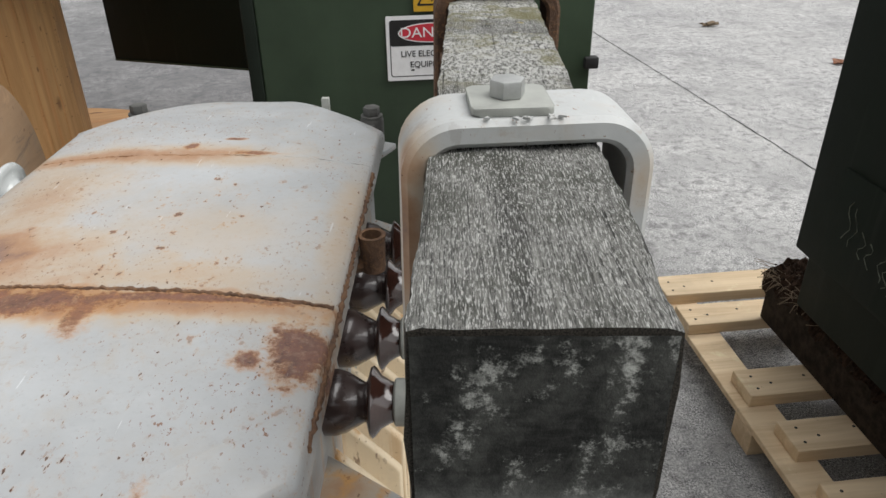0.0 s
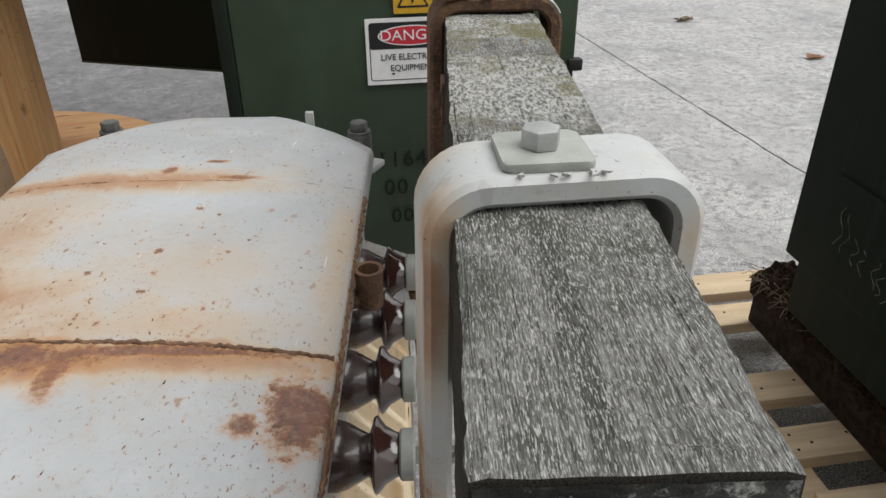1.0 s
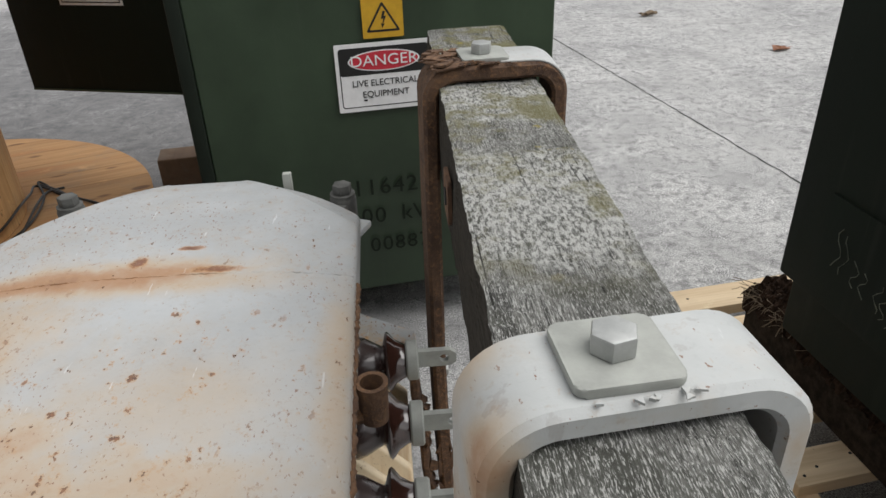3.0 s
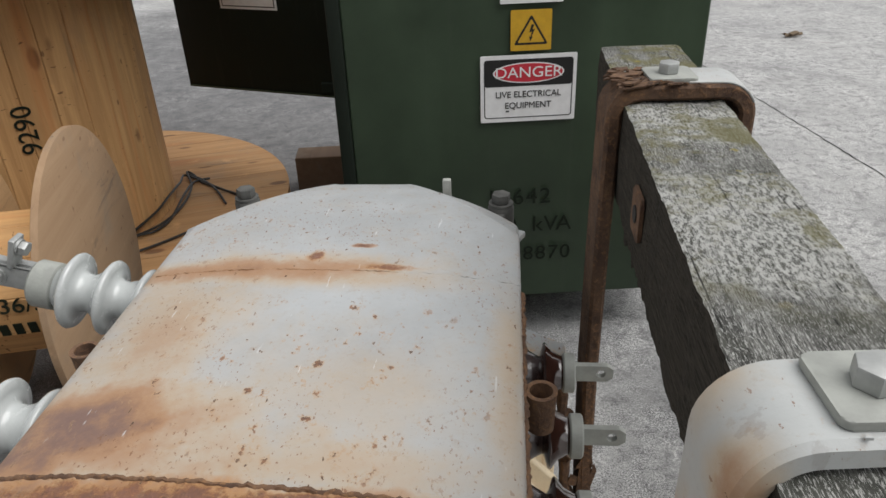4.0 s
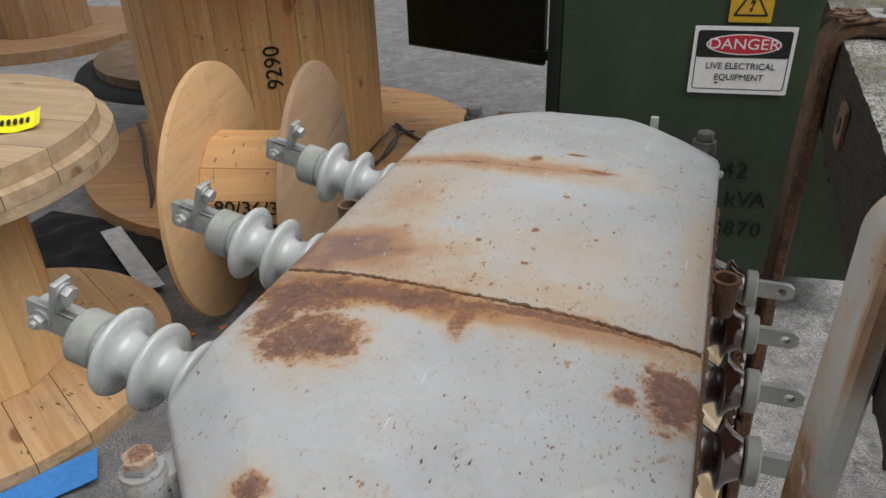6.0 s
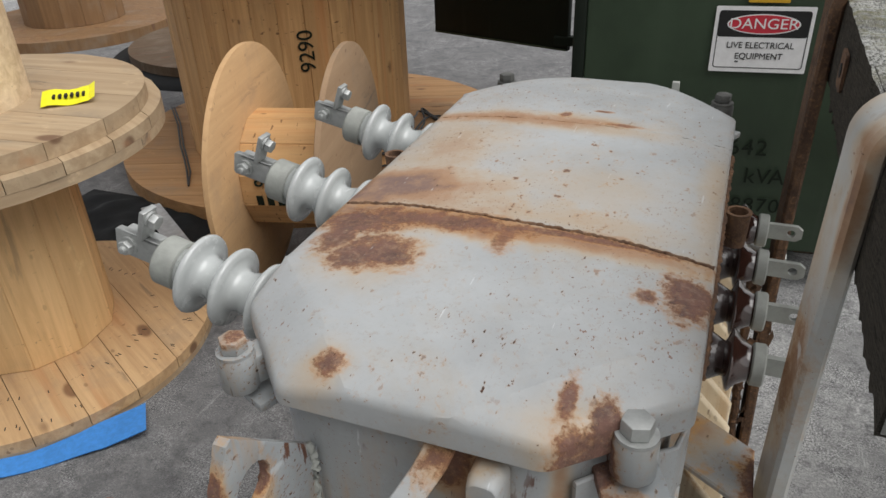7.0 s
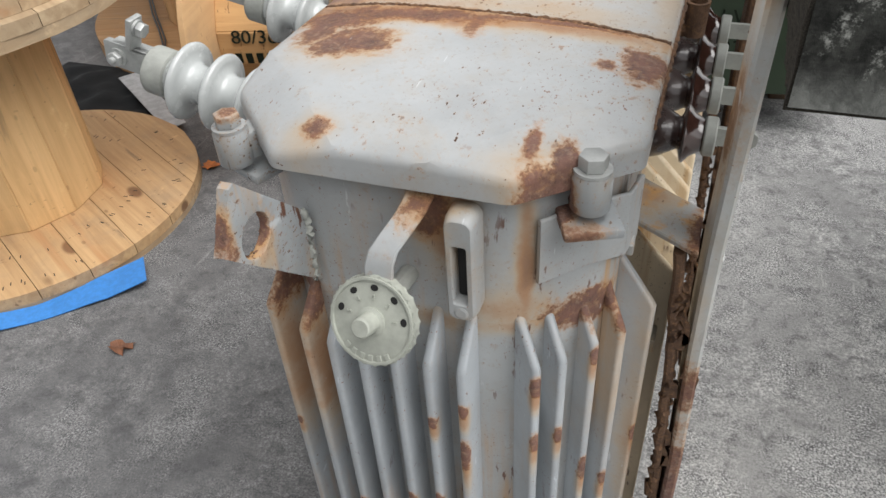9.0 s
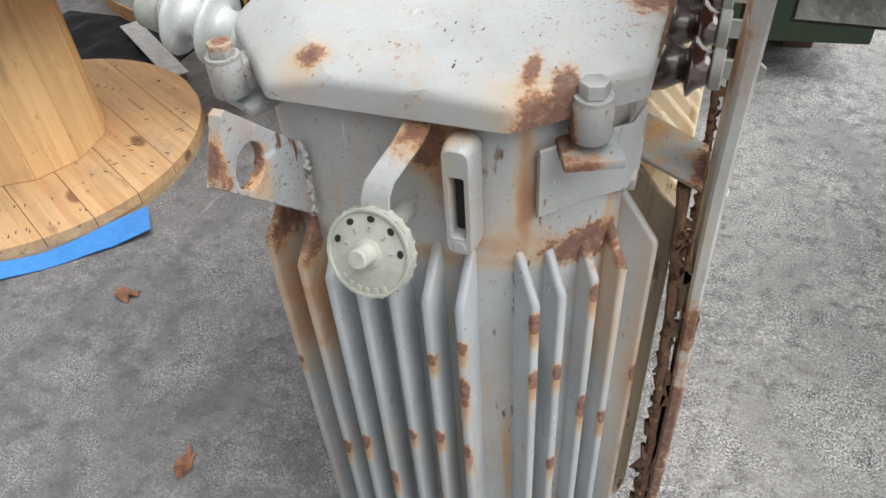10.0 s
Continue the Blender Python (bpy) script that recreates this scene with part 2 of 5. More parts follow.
def weathered_beam_material():
    n = Nodes("weathered_grey_timber")
    fibre = n.noise(1.0, 6, 0.75, n.scaled((900, 26, 900)))
    dash = n.noise(1.0, 4, 0.7, n.scaled((1250, 150, 1250)), warp=0.2)
    crack = n.noise(1.0, 3, 0.55, n.scaled((210, 1.6, 210)))
    coarse = n.noise(1.0, 4, 0.6, n.scaled((70, 3, 70)))
    patch, moss = n.noise(9, 6, 0.7, warp=0.5), n.noise(13, 5, 0.7)
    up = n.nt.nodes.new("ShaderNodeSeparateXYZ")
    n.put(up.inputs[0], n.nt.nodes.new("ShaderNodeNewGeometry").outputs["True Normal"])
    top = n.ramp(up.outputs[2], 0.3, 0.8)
    c = n.mix(n.ramp(fibre, 0.34, 0.64), (0.045, 0.045, 0.042), (0.36, 0.36, 0.335))
    c = n.mix(n.ramp(coarse, 0.36, 0.52, 0.6, 0), c, (0.03, 0.03, 0.028))
    c = n.mix(n.ramp(patch, 0.45, 0.62, 0, 0.75), c, (0.085, 0.088, 0.072))
    split = n.math("MULTIPLY", n.ramp(crack, 0.36, 0.31), n.ramp(n.noise(12, 3, 0.6), 0.35, 0.55))
    far = n.ramp(n.axis(1), 0.3, 0.45)
    white = n.math("MULTIPLY", n.ramp(dash, 0.51, 0.62), n.ramp(n.noise(7, 4, 0.6), 0.3, 0.6, 0.35, 0.95))
    rag = n.math("MULTIPLY", n.math("SUBTRACT", n.noise(30, 5, 0.7), 0.5), 2.5)
    crust = n.most(n.blot((0.0, 0.47, 0.12), (0.13, 0.12, 0.2), rag), n.blot((0.0, 0.73, 0.12), (0.1, 0.07, 0.2), rag))
    crust = n.math("MULTIPLY", crust, n.ramp(n.noise(1.0, 5, 0.75, n.scaled((330, 120, 330))), 0.42, 0.56))
    c = n.mix(n.math("MAXIMUM", white, n.math("MULTIPLY", crust, 0.9)), c, (0.7, 0.7, 0.67))
    c = n.mix(n.math("MULTIPLY", n.ramp(moss, 0.46, 0.62), n.math("MULTIPLY", far, 0.75)), c, (0.2, 0.185, 0.07))
    c = n.mix(n.math("MULTIPLY", n.ramp(n.noise(22, 4, 0.6), 0.66, 0.72), n.math("MULTIPLY", far, 0.6)), c, (0.42, 0.34, 0.06))
    c = n.mix(n.math("MULTIPLY", split, 0.85), c, (0.018, 0.018, 0.016))
    # pale weathering only on top; the sides' shade is painted in as dark brown
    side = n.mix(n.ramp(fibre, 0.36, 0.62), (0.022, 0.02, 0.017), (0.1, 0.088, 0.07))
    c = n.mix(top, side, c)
    return n.done(c, 0.92, bump=n.math("SUBTRACT", n.math("ADD", fibre, n.math("ADD", dash, n.math("MULTIPLY", coarse, 0.8))), n.math("MULTIPLY", split, 1.5)), depth=0.004, strength=1.0, spec=0.25)


def end_grain_material():
    n = Nodes("mouldy_end_grain")
    m, s = n.noise(24, 6, 0.7), n.noise(90, 5, 0.7)
    c = n.mix(n.ramp(m, 0.4, 0.68), (0.012, 0.0125, 0.0115), (0.062, 0.064, 0.058))
    c = n.mix(n.math("MULTIPLY", n.ramp(n.noise(21, 7, 0.8), 0.53, 0.64), n.ramp(s, 0.35, 0.6, 0.3, 0.95)), c, (0.42, 0.43, 0.4))
    ring = n.ramp(n.noise(1.0, 4, 0.6, n.scaled((60, 60, 260), (0, 20, 0))), 0.45, 0.62, 0, 0.05)
    c = n.mix(ring, c, (0.2, 0.2, 0.185))
    c = n.mix(n.math("MULTIPLY", n.ramp(n.axis(2), 0.045, 0.0), n.ramp(m, 0.3, 0.6, 0.3, 0.8)), c, (0.3, 0.31, 0.29))
    return n.done(c, 0.95, bump=s, depth=0.003, strength=0.8, spec=0.25)


def pine_material(name, tone, grey=0.0, along=0, knots=True, grainy=0.75, nicks=0.0):
    """Softwood with grain along one axis, nail-pocked and a little dirty; each piece takes its own shade."""
    n = Nodes(name)
    away = n.nt.nodes.new("ShaderNodeVectorMath")
    away.operation = "MULTIPLY_ADD"
    n.put(away.inputs[0], n.random())
    away.inputs[1].default_value = (3.1, 5.3, 7.7)
    n.put(away.inputs[2], n.obj)
    n.obj = away.outputs[0]
    s = [24, 24, 24]
    s[along] = 1.3
    grain = n.noise(1.0, 6, 0.65, n.scaled(s), warp=0.5)
    s2 = [150, 150, 150]
    s2[along] = 6
    fine = n.noise(1.0, 4, 0.6, n.scaled(s2))
    dirt = n.noise(3.2, 5, 0.65)
    dark = [tone[0] * 0.58, tone[1] * 0.5, tone[2] * 0.42]
    dark = [d + (v - d) * (1 - grainy) for d, v in zip(dark, tone)]
    c = n.mix(n.ramp(grain, 0.3, 0.72), dark, tone)
    c = n.mix(n.ramp(fine, 0.5, 0.75, 0, 0.22), c, dark)
    c = n.mix(n.math("MULTIPLY", n.random(), 0.45), c, [v * 0.62 for v in tone])
    if knots:
        k = [6.5, 6.5, 6.5]
        k[along] = 3.2
        c = n.mix(n.ramp(n.cells(1.0, n.scaled(k)), 0.10, 0.19, 0.85, 0), c, (0.13, 0.055, 0.025))
        red = n.noise(1.0, 4, 0.6, n.scaled([v * 0.35 for v in s]))
        c = n.mix(n.ramp(red, 0.56, 0.72, 0, 0.55), c, (tone[0] * 0.75, tone[1] * 0.5, tone[2] * 0.36))
    c = n.mix(n.ramp(dirt, 0.5, 0.75, grey * 0.4, grey + 0.25), c, (0.24, 0.2, 0.155))
    s3 = [14, 14, 14]
    s3[along] = 1.6
    c = n.mix(n.ramp(n.noise(1.0, 6, 0.7, n.scaled(s3), warp=0.8), 0.58, 0.72, 0, 0.35 + grey), c, (0.13, 0.1, 0.075))
    c = n.mix(n.ramp(n.noise(9, 5, 0.7), 0.6, 0.75, 0, 0.45), c, [min(0.9, v * 1.25) for v in tone])
    c = n.mix(n.ramp(n.noise(40, 4, 0.7), 0.68, 0.74, 0, 0.5), c, (0.07, 0.05, 0.035))
    if nicks:
        k = [26, 26, 26]
        k[along] = 70
        nick = n.math("MULTIPLY", n.ramp(n.noise(1.0, 3, 0.55, n.scaled(k)), 0.66, 0.70), n.ramp(n.noise(5, 3, 0.5), 0.42, 0.55))
        c = n.mix(n.math("MULTIPLY", nick, nicks), c, (0.11, 0.05, 0.025))
        spots = [13, 13, 13]
        spots[along] = 7
        c = n.mix(n.ramp(n.cells(1.0, n.scaled(spots)), 0.05, 0.105, nicks * 0.8, 0), c, (0.1, 0.042, 0.022))
    return n.done(c, 0.72, bump=n.math("ADD", grain, n.math("MULTIPLY", fine, 0.5)), depth=0.0025, strength=0.5, spec=0.3)


def enamel_material(name, tone, gloss=0.42, dirt=0.4, spec=0.5):
    n = Nodes(name)
    a, b = n.noise(2.6, 5, 0.65), n.noise(60, 5, 0.7)
    c = n.mix(n.ramp(a, 0.3, 0.75), [v * 0.75 for v in tone], [v * 1.25 for v in tone])
    c = n.mix(n.ramp(b, 0.66, 0.78, 0, dirt), c, (0.13, 0.13, 0.11))
    run = n.noise(1.0, 4, 0.6, n.scaled((26, 26, 1.2)))
    c = n.mix(n.ramp(run, 0.56, 0.78, 0, dirt * 0.4), c, (0.085, 0.09, 0.075))
    return n.done(c, n.ramp(a, 0.3, 0.7, gloss, gloss + 0.15), bump=n.math("ADD", n.math("MULTIPLY", n.noise(1.6, 3), 5), b), depth=0.001, strength=0.3, spec=spec)


def plain_material(name, tone, rough=0.5, metal=0.0, vary=0.2, scale=30, coat=0.0, spec=0.5, depth=0.001):
    n = Nodes(name)
    a, b = n.noise(scale, 5, 0.65), n.noise(scale * 5, 4, 0.7)
    c = n.mix(n.ramp(a, 0.3, 0.7), [v * (1 - vary) for v in tone], [min(1, v * (1 + vary)) for v in tone])
    c = n.mix(n.ramp(b, 0.6, 0.8, 0, vary), c, [v * 0.5 for v in tone])
    return n.done(c, n.ramp(a, 0.3, 0.7, max(0.02, rough - 0.06), rough + 0.08), metal, n.math("ADD", a, n.math("MULTIPLY", b, 0.4)), depth, 0.4, coat, spec)


ROOT = Vector((-0.36, 0.84, 0.0))  # foot of the transformer


def lid_at(x, y, z=1.155):
    return (x - ROOT.x, y - ROOT.y, z - ROOT.z)


PAINT = (0.372, 0.386, 0.392)
LID = rusty_paint(
    "grey_lid_paint", PAINT, chips=0.68, gloss=0.36, grime=0.36, flecks=0.95,
    blots=[(lid_at(-0.5, 0.53), (0.062, 0.045, 0.2), 0.8), (lid_at(-0.565, 0.61), (0.06, 0.035, 0.2), 0.85), (lid_at(-0.46, 0.632), (0.14, 0.028, 0.2), 0.7), (lid_at(-0.36, 0.605), (0.02, 0.035, 0.2), 0.6), (lid_at(-0.57, 0.575), (0.03, 0.05, 0.2), 0.7),
           (lid_at(-0.25, 0.64), (0.14, 0.01, 0.2), 0.7), (lid_at(-0.14, 0.572), (0.034, 0.05, 0.2), 0.9), (lid_at(-0.182, 0.548), (0.016, 0.016, 0.2), 0.75),
           (lid_at(-0.203, 0.322), (0.03, 0.035, 0.2), 1.0), (lid_at(-0.19, 0.365), (0.02, 0.03, 0.2), 0.9), (lid_at(-0.226, 0.375), (0.01, 0.03, 0.2), 0.75), (lid_at(-0.462, 0.35), (0.018, 0.016, 0.2), 0.72),
           (lid_at(-0.39, 1.055), (0.012, 0.014, 0.2), 0.75), (lid_at(-0.29, 1.03), (0.04, 0.009, 0.2), 0.6), (lid_at(-0.33, 1.085), (0.018, 0.006, 0.2), 0.65)],
    washes=[(lid_at(-0.56, 0.725), (0.14, 0.105, 0.4), 0.88), (lid_at(-0.5, 0.7), (0.24, 0.11, 0.4), 0.6), (lid_at(-0.36, 0.68), (0.4, 0.05, 0.4), 0.42), (lid_at(-0.5, 0.632), (0.22, 0.05, 0.4), 1.0), (lid_at(-0.3, 0.632), (0.28, 0.035, 0.4), 0.75),
            (lid_at(-0.5, 0.545), (0.1, 0.085, 0.3), 0.45), (lid_at(-0.47, 1.022), (0.24, 0.045, 0.4), 0.72), (lid_at(-0.3, 1.0), (0.2, 0.03, 0.3), 0.4), (lid_at(-0.54, 0.88), (0.12, 0.22, 0.3), 0.5),
            (lid_at(-0.3, 0.78), (0.2, 0.12, 0.3), 0.3), (lid_at(-0.21, 0.33), (0.06, 0.06, 0.3), 0.45), (lid_at(-0.47, 0.34), (0.035, 0.04, 0.3), 0.4), (lid_at(-0.13, 0.8), (0.03, 0.3, 0.3), 0.4)])
TANK = rusty_paint(
    "grey_tank_paint", (0.36, 0.375, 0.38), chips=0.70, streak=0.8, gloss=0.42, grime=0.45,
    blots=[(lid_at(-0.17, 0.40, 0.9), (0.05, 0.08, 0.03), 0.9), (lid_at(-0.55, 0.36, 0.9), (0.06, 0.08, 0.03), 0.9), (lid_at(-0.335, 0.335, 1.06), (0.03, 0.04, 0.04), 0.7)],
    washes=[(lid_at(-0.226, 0.345, 1.0), (0.014, 0.05, 0.16), 0.75), (lid_at(-0.318, 0.33, 1.06), (0.045, 0.05, 0.1), 0.75), (lid_at(-0.235, 0.34, 0.93), (0.08, 0.08, 0.04), 0.55), (lid_at(-0.3, 0.4, 0.9), (0.3, 0.12, 0.02), 0.6)])
FIN = rusty_paint(
    "grey_fin_paint", (0.33, 0.355, 0.375), chips=0.70, streak=0.35, gloss=0.38, grime=0.15,
    blots=[(lid_at(-0.331, 0.286, 0.756), (0.008, 0.010, 0.012), 0.95), (lid_at(-0.331, 0.286, 0.578), (0.008, 0.010, 0.014), 0.95), (lid_at(-0.375, 0.286, 0.562), (0.008, 0.010, 0.014), 0.95), (lid_at(-0.287, 0.285, 0.796), (0.008, 0.010, 0.014), 0.95), (lid_at(-0.287, 0.285, 0.705), (0.008, 0.010, 0.034), 0.95), (lid_at(-0.287, 0.285, 0.560), (0.008, 0.010, 0.024), 0.95), (lid_at(-0.200, 0.317, 0.838), (0.008, 0.010, 0.016), 0.95), (lid_at(-0.200, 0.317, 0.726), (0.008, 0.010, 0.022), 0.95), (lid_at(-0.173, 0.342, 0.722), (0.008, 0.010, 0.018), 0.95), (lid_at(-0.141, 0.379, 0.612), (0.008, 0.010, 0.026), 0.95), (lid_at(-0.141, 0.379, 0.845), (0.008, 0.010, 0.016), 0.95), (lid_at(-0.113, 0.411, 0.552), (0.008, 0.010, 0.020), 0.95), (lid_at(-0.463, 0.288, 0.500), (0.008, 0.010, 0.020), 0.95), (lid_at(-0.576, 0.329, 0.620), (0.008, 0.010, 0.012), 0.95), (lid_at(-0.509, 0.299, 0.450), (0.008, 0.010, 0.020), 0.95), (lid_at(-0.173, 0.342, 0.500), (0.008, 0.010, 0.020), 0.95), (lid_at(-0.420, 0.286, 0.420), (0.008, 0.010, 0.020), 0.95), (lid_at(-0.081, 0.471, 0.600), (0.008, 0.010, 0.020), 0.95),
           (lid_at(-0.55, 0.37, 0.88), (0.055, 0.05, 0.045), 0.9), (lid_at(-0.505, 0.345, 0.895), (0.02, 0.05, 0.035), 0.8), (lid_at(-0.15, 0.42, 0.905), (0.055, 0.05, 0.022), 0.85), (lid_at(-0.11, 0.43, 0.88), (0.02, 0.03, 0.03), 0.8)],
    washes=[(lid_at(-0.331, 0.286, 0.740), (0.012, 0.016, 0.024), 0.62), (lid_at(-0.331, 0.286, 0.560), (0.012, 0.016, 0.028), 0.62), (lid_at(-0.375, 0.286, 0.544), (0.012, 0.016, 0.028), 0.62), (lid_at(-0.287, 0.285, 0.778), (0.012, 0.016, 0.028), 0.62), (lid_at(-0.287, 0.285, 0.661), (0.012, 0.016, 0.068), 0.62), (lid_at(-0.287, 0.285, 0.529), (0.012, 0.016, 0.048), 0.62), (lid_at(-0.200, 0.317, 0.817), (0.012, 0.016, 0.032), 0.62), (lid_at(-0.200, 0.317, 0.697), (0.012, 0.016, 0.044), 0.62), (lid_at(-0.173, 0.342, 0.699), (0.012, 0.016, 0.036), 0.62), (lid_at(-0.141, 0.379, 0.578), (0.012, 0.016, 0.052), 0.62), (lid_at(-0.141, 0.379, 0.824), (0.012, 0.016, 0.032), 0.62), (lid_at(-0.113, 0.411, 0.526), (0.012, 0.016, 0.040), 0.62), (lid_at(-0.463, 0.288, 0.474), (0.012, 0.016, 0.040), 0.62), (lid_at(-0.576, 0.329, 0.604), (0.012, 0.016, 0.024), 0.62), (lid_at(-0.509, 0.299, 0.424), (0.012, 0.016, 0.040), 0.62), (lid_at(-0.173, 0.342, 0.474), (0.012, 0.016, 0.040), 0.62), (lid_at(-0.420, 0.286, 0.394), (0.012, 0.016, 0.040), 0.62), (lid_at(-0.081, 0.471, 0.574), (0.012, 0.016, 0.040), 0.62),
            (lid_at(-0.57, 0.36, 0.75), (0.03, 0.07, 0.2), 0.62), (lid_at(-0.505, 0.33, 0.78), (0.02, 0.06, 0.16), 0.7), (lid_at(-0.125, 0.42, 0.8), (0.06, 0.06, 0.22), 0.4), (lid_at(-0.085, 0.48, 0.6), (0.03, 0.06, 0.4), 0.5), (lid_at(-0.36, 0.35, 0.92), (0.3, 0.03, 0.016), 0.4)])
CREAM_FIN = rusty_paint("rust_stained_cream_paint", (0.72, 0.6, 0.42), chips=0.70, streak=1.0, gloss=0.5)
LUG = rusty_paint(
    "rust_edged_grey_paint", (0.3, 0.32, 0.33), chips=0.66, streak=0.9, gloss=0.42, grime=0.6,
    blots=[(lid_at(-0.5, 0.196, 1.112), (0.012, 0.014, 0.05), 0.8), (lid_at(-0.502, 0.262, 1.06), (0.012, 0.016, 0.03), 0.95), (lid_at(-0.163, 0.335, 1.064), (0.035, 0.022, 0.012), 0.62), (lid_at(-0.195, 0.365, 1.09), (0.02, 0.03, 0.04), 0.9),
           (lid_at(-0.043, 0.5, 0.966), (0.02, 0.06, 0.02), 0.9), (lid_at(-0.581, 0.352, 1.142), (0.018, 0.018, 0.006), 0.8)],
    washes=[(lid_at(-0.499, 0.25, 1.045), (0.03, 0.035, 0.04), 0.6), (lid_at(-0.499, 0.2, 1.11), (0.03, 0.015, 0.05), 0.55), (lid_at(-0.11, 0.57, 0.966), (0.05, 0.06, 0.02), 0.6)])
LUG_DARK = plain_material("grimy_dark_casting", (0.075, 0.075, 0.07), 0.7, vary=0.4)
STRAP = rusty_paint(
    "strap_paint", (0.44, 0.455, 0.45), chips=0.72, streak=0.12, gloss=0.4, grime=0.35,
    blots=[(lid_at(-0.03, 0.5, 1.12), (0.02, 0.05, 0.09), 0.5), (lid_at(-0.02, 0.49, 0.5), (0.05, 0.06, 0.2), 0.75), (lid_at(-0.02, 0.49, 0.25), (0.05, 0.06, 0.2), 0.9), (lid_at(-0.02, 0.475, 0.72), (0.03, 0.03, 0.06), 0.7)],
    washes=[(lid_at(-0.035, 0.468, 1.33), (0.026, 0.014, 0.1), 0.85), (lid_at(-0.03, 0.475, 1.375), (0.035, 0.03, 0.04), 0.75), (lid_at(-0.02, 0.53, 1.385), (0.025, 0.03, 0.03), 0.5), (lid_at(-0.03, 0.555, 1.37), (0.03, 0.02, 0.05), 0.6), (lid_at(-0.054, 0.5, 1.13), (0.021, 0.1, 0.26), 0.95), (lid_at(-0.05, 0.49, 0.75), (0.035, 0.08, 0.35), 0.6), (lid_at(0.135, 0.5, 1.36), (0.014, 0.03, 0.03), 0.65), (lid_at(0.135, 0.52, 1.31), (0.014, 0.03, 0.03), 0.5)])
POST = rusty_paint("post_paint", (0.4, 0.37, 0.3), chips=0.66, streak=1.0, gloss=0.5)
BEAD = rust_material("rusted_weld", 0.45, 1.35)
RUSTED = rust_material("flaking_rust", 0.4)
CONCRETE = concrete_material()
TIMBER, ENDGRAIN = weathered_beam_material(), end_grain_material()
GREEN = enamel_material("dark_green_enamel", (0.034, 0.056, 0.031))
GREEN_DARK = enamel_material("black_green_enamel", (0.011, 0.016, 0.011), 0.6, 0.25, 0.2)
PINE_Z = pine_material("pine_stave", (0.72, 0.44, 0.2), 0.04, 2, nicks=0.75)
PINE_X = pine_material("pine_board", (0.54, 0.31, 0.135), 0.25, 0)
PINE_PALE = pine_material("pale_pine_stave", (0.86, 0.58, 0.29), 0.0, 2, False, 0.6, nicks=0.3)
PINE_FLANGE = pine_material("worn_yellow_board", (0.7, 0.46, 0.24), 0.22, 0, nicks=0.5)
PINE_OLD = pine_material("old_brown_pine", (0.25, 0.135, 0.055), 0.3, 2)
PINE_DIRTY = pine_material("dirty_brown_board", (0.12, 0.075, 0.042), 0.2, 0)
PLY_GREY = pine_material("grimy_plywood_face", (0.44, 0.285, 0.165), 0.4, 1, False, 0.5, nicks=0.5)
PINE_GREY = pine_material("weathered_pine_board", (0.56, 0.42, 0.265), 0.42, 0)
PLY = pine_material("plywood_face", (0.66, 0.42, 0.215), 0.12, 1, False, 0.3, nicks=0.25)
PALLET = pine_material("pale_pallet_pine", (0.88, 0.7, 0.47), 0.0, 0, False)
MUDDY = plain_material("soil_caked_timber", (0.032, 0.024, 0.018), 0.95, vary=0.55, scale=35, spec=0.15, depth=0.004)
BEARER = pine_material("old_bearer_timber", (0.14, 0.08, 0.045), 0.4, 1)
HV_GLAZE = plain_material("pale_grey_glaze", (0.46, 0.48, 0.475), 0.22, vary=0.06, coat=0.6)
LV_GLAZE = plain_material("brown_porcelain_glaze", (0.035, 0.014, 0.01), 0.12, vary=0.3, coat=1.0)
LV_MATT = plain_material("dull_brown_porcelain", (0.04, 0.026, 0.024), 0.28, vary=0.2, coat=0.5)
GALV = plain_material("dull_galvanised_steel", (0.42, 0.43, 0.42), 0.5, 0.55, 0.18)
CAST = plain_material("painted_grey_casting", (0.31, 0.32, 0.295), 0.55, 0.0, 0.15)
DIAL = plain_material("green_grey_dial_casting", (0.36, 0.375, 0.33), 0.55, 0.0, 0.15)
DARK = plain_material("black_recess", (0.012, 0.012, 0.012), 0.7)
WIRE = plain_material("black_wire", (0.015, 0.015, 0.015), 0.5)
WHITE = plain_material("white_sign_vinyl", (0.8, 0.8, 0.8), 0.4, vary=0.05)
BLACK = plain_material("black_sign_print", (0.015, 0.015, 0.015), 0.45)
RED = plain_material("red_sign_print", (0.55, 0.03, 0.05), 0.4, vary=0.06)
YELLOW = plain_material("amber_warning_vinyl", (0.62, 0.36, 0.025), 0.45, vary=0.08)
TAG = plain_material("yellow_tag_plastic", (0.85, 0.8, 0.015), 0.45, vary=0.06)
STENCIL = plain_material("faded_black_stencil", (0.013, 0.018, 0.012), 0.75, spec=0.15)
BLUE = plain_material("blue_webbing", (0.05, 0.235, 0.62), 0.55, vary=0.12, scale=60)
PAPER = plain_material("pale_offcut", (0.4, 0.41, 0.42), 0.6)
SCUFF = plain_material("pale_scraped_paint", (0.12, 0.13, 0.1), 0.8, vary=0.5)
SOIL = plain_material("dark_root_soil", (0.035, 0.022, 0.015), 0.95, vary=0.6, scale=60, spec=0.1, depth=0.006)
ROOTS = plain_material("dry_roots", (0.2, 0.15, 0.1), 0.9)
LEAF = plain_material("dead_leaf", (0.2, 0.09, 0.05), 0.8, vary=0.4)
ORANGE_LEAF = plain_material("orange_scrap", (0.5, 0.17, 0.05), 0.7, vary=0.3)
RUBBER = plain_material("dark_plastic_sheet", (0.013, 0.014, 0.015), 0.75, vary=0.4, spec=0.2)


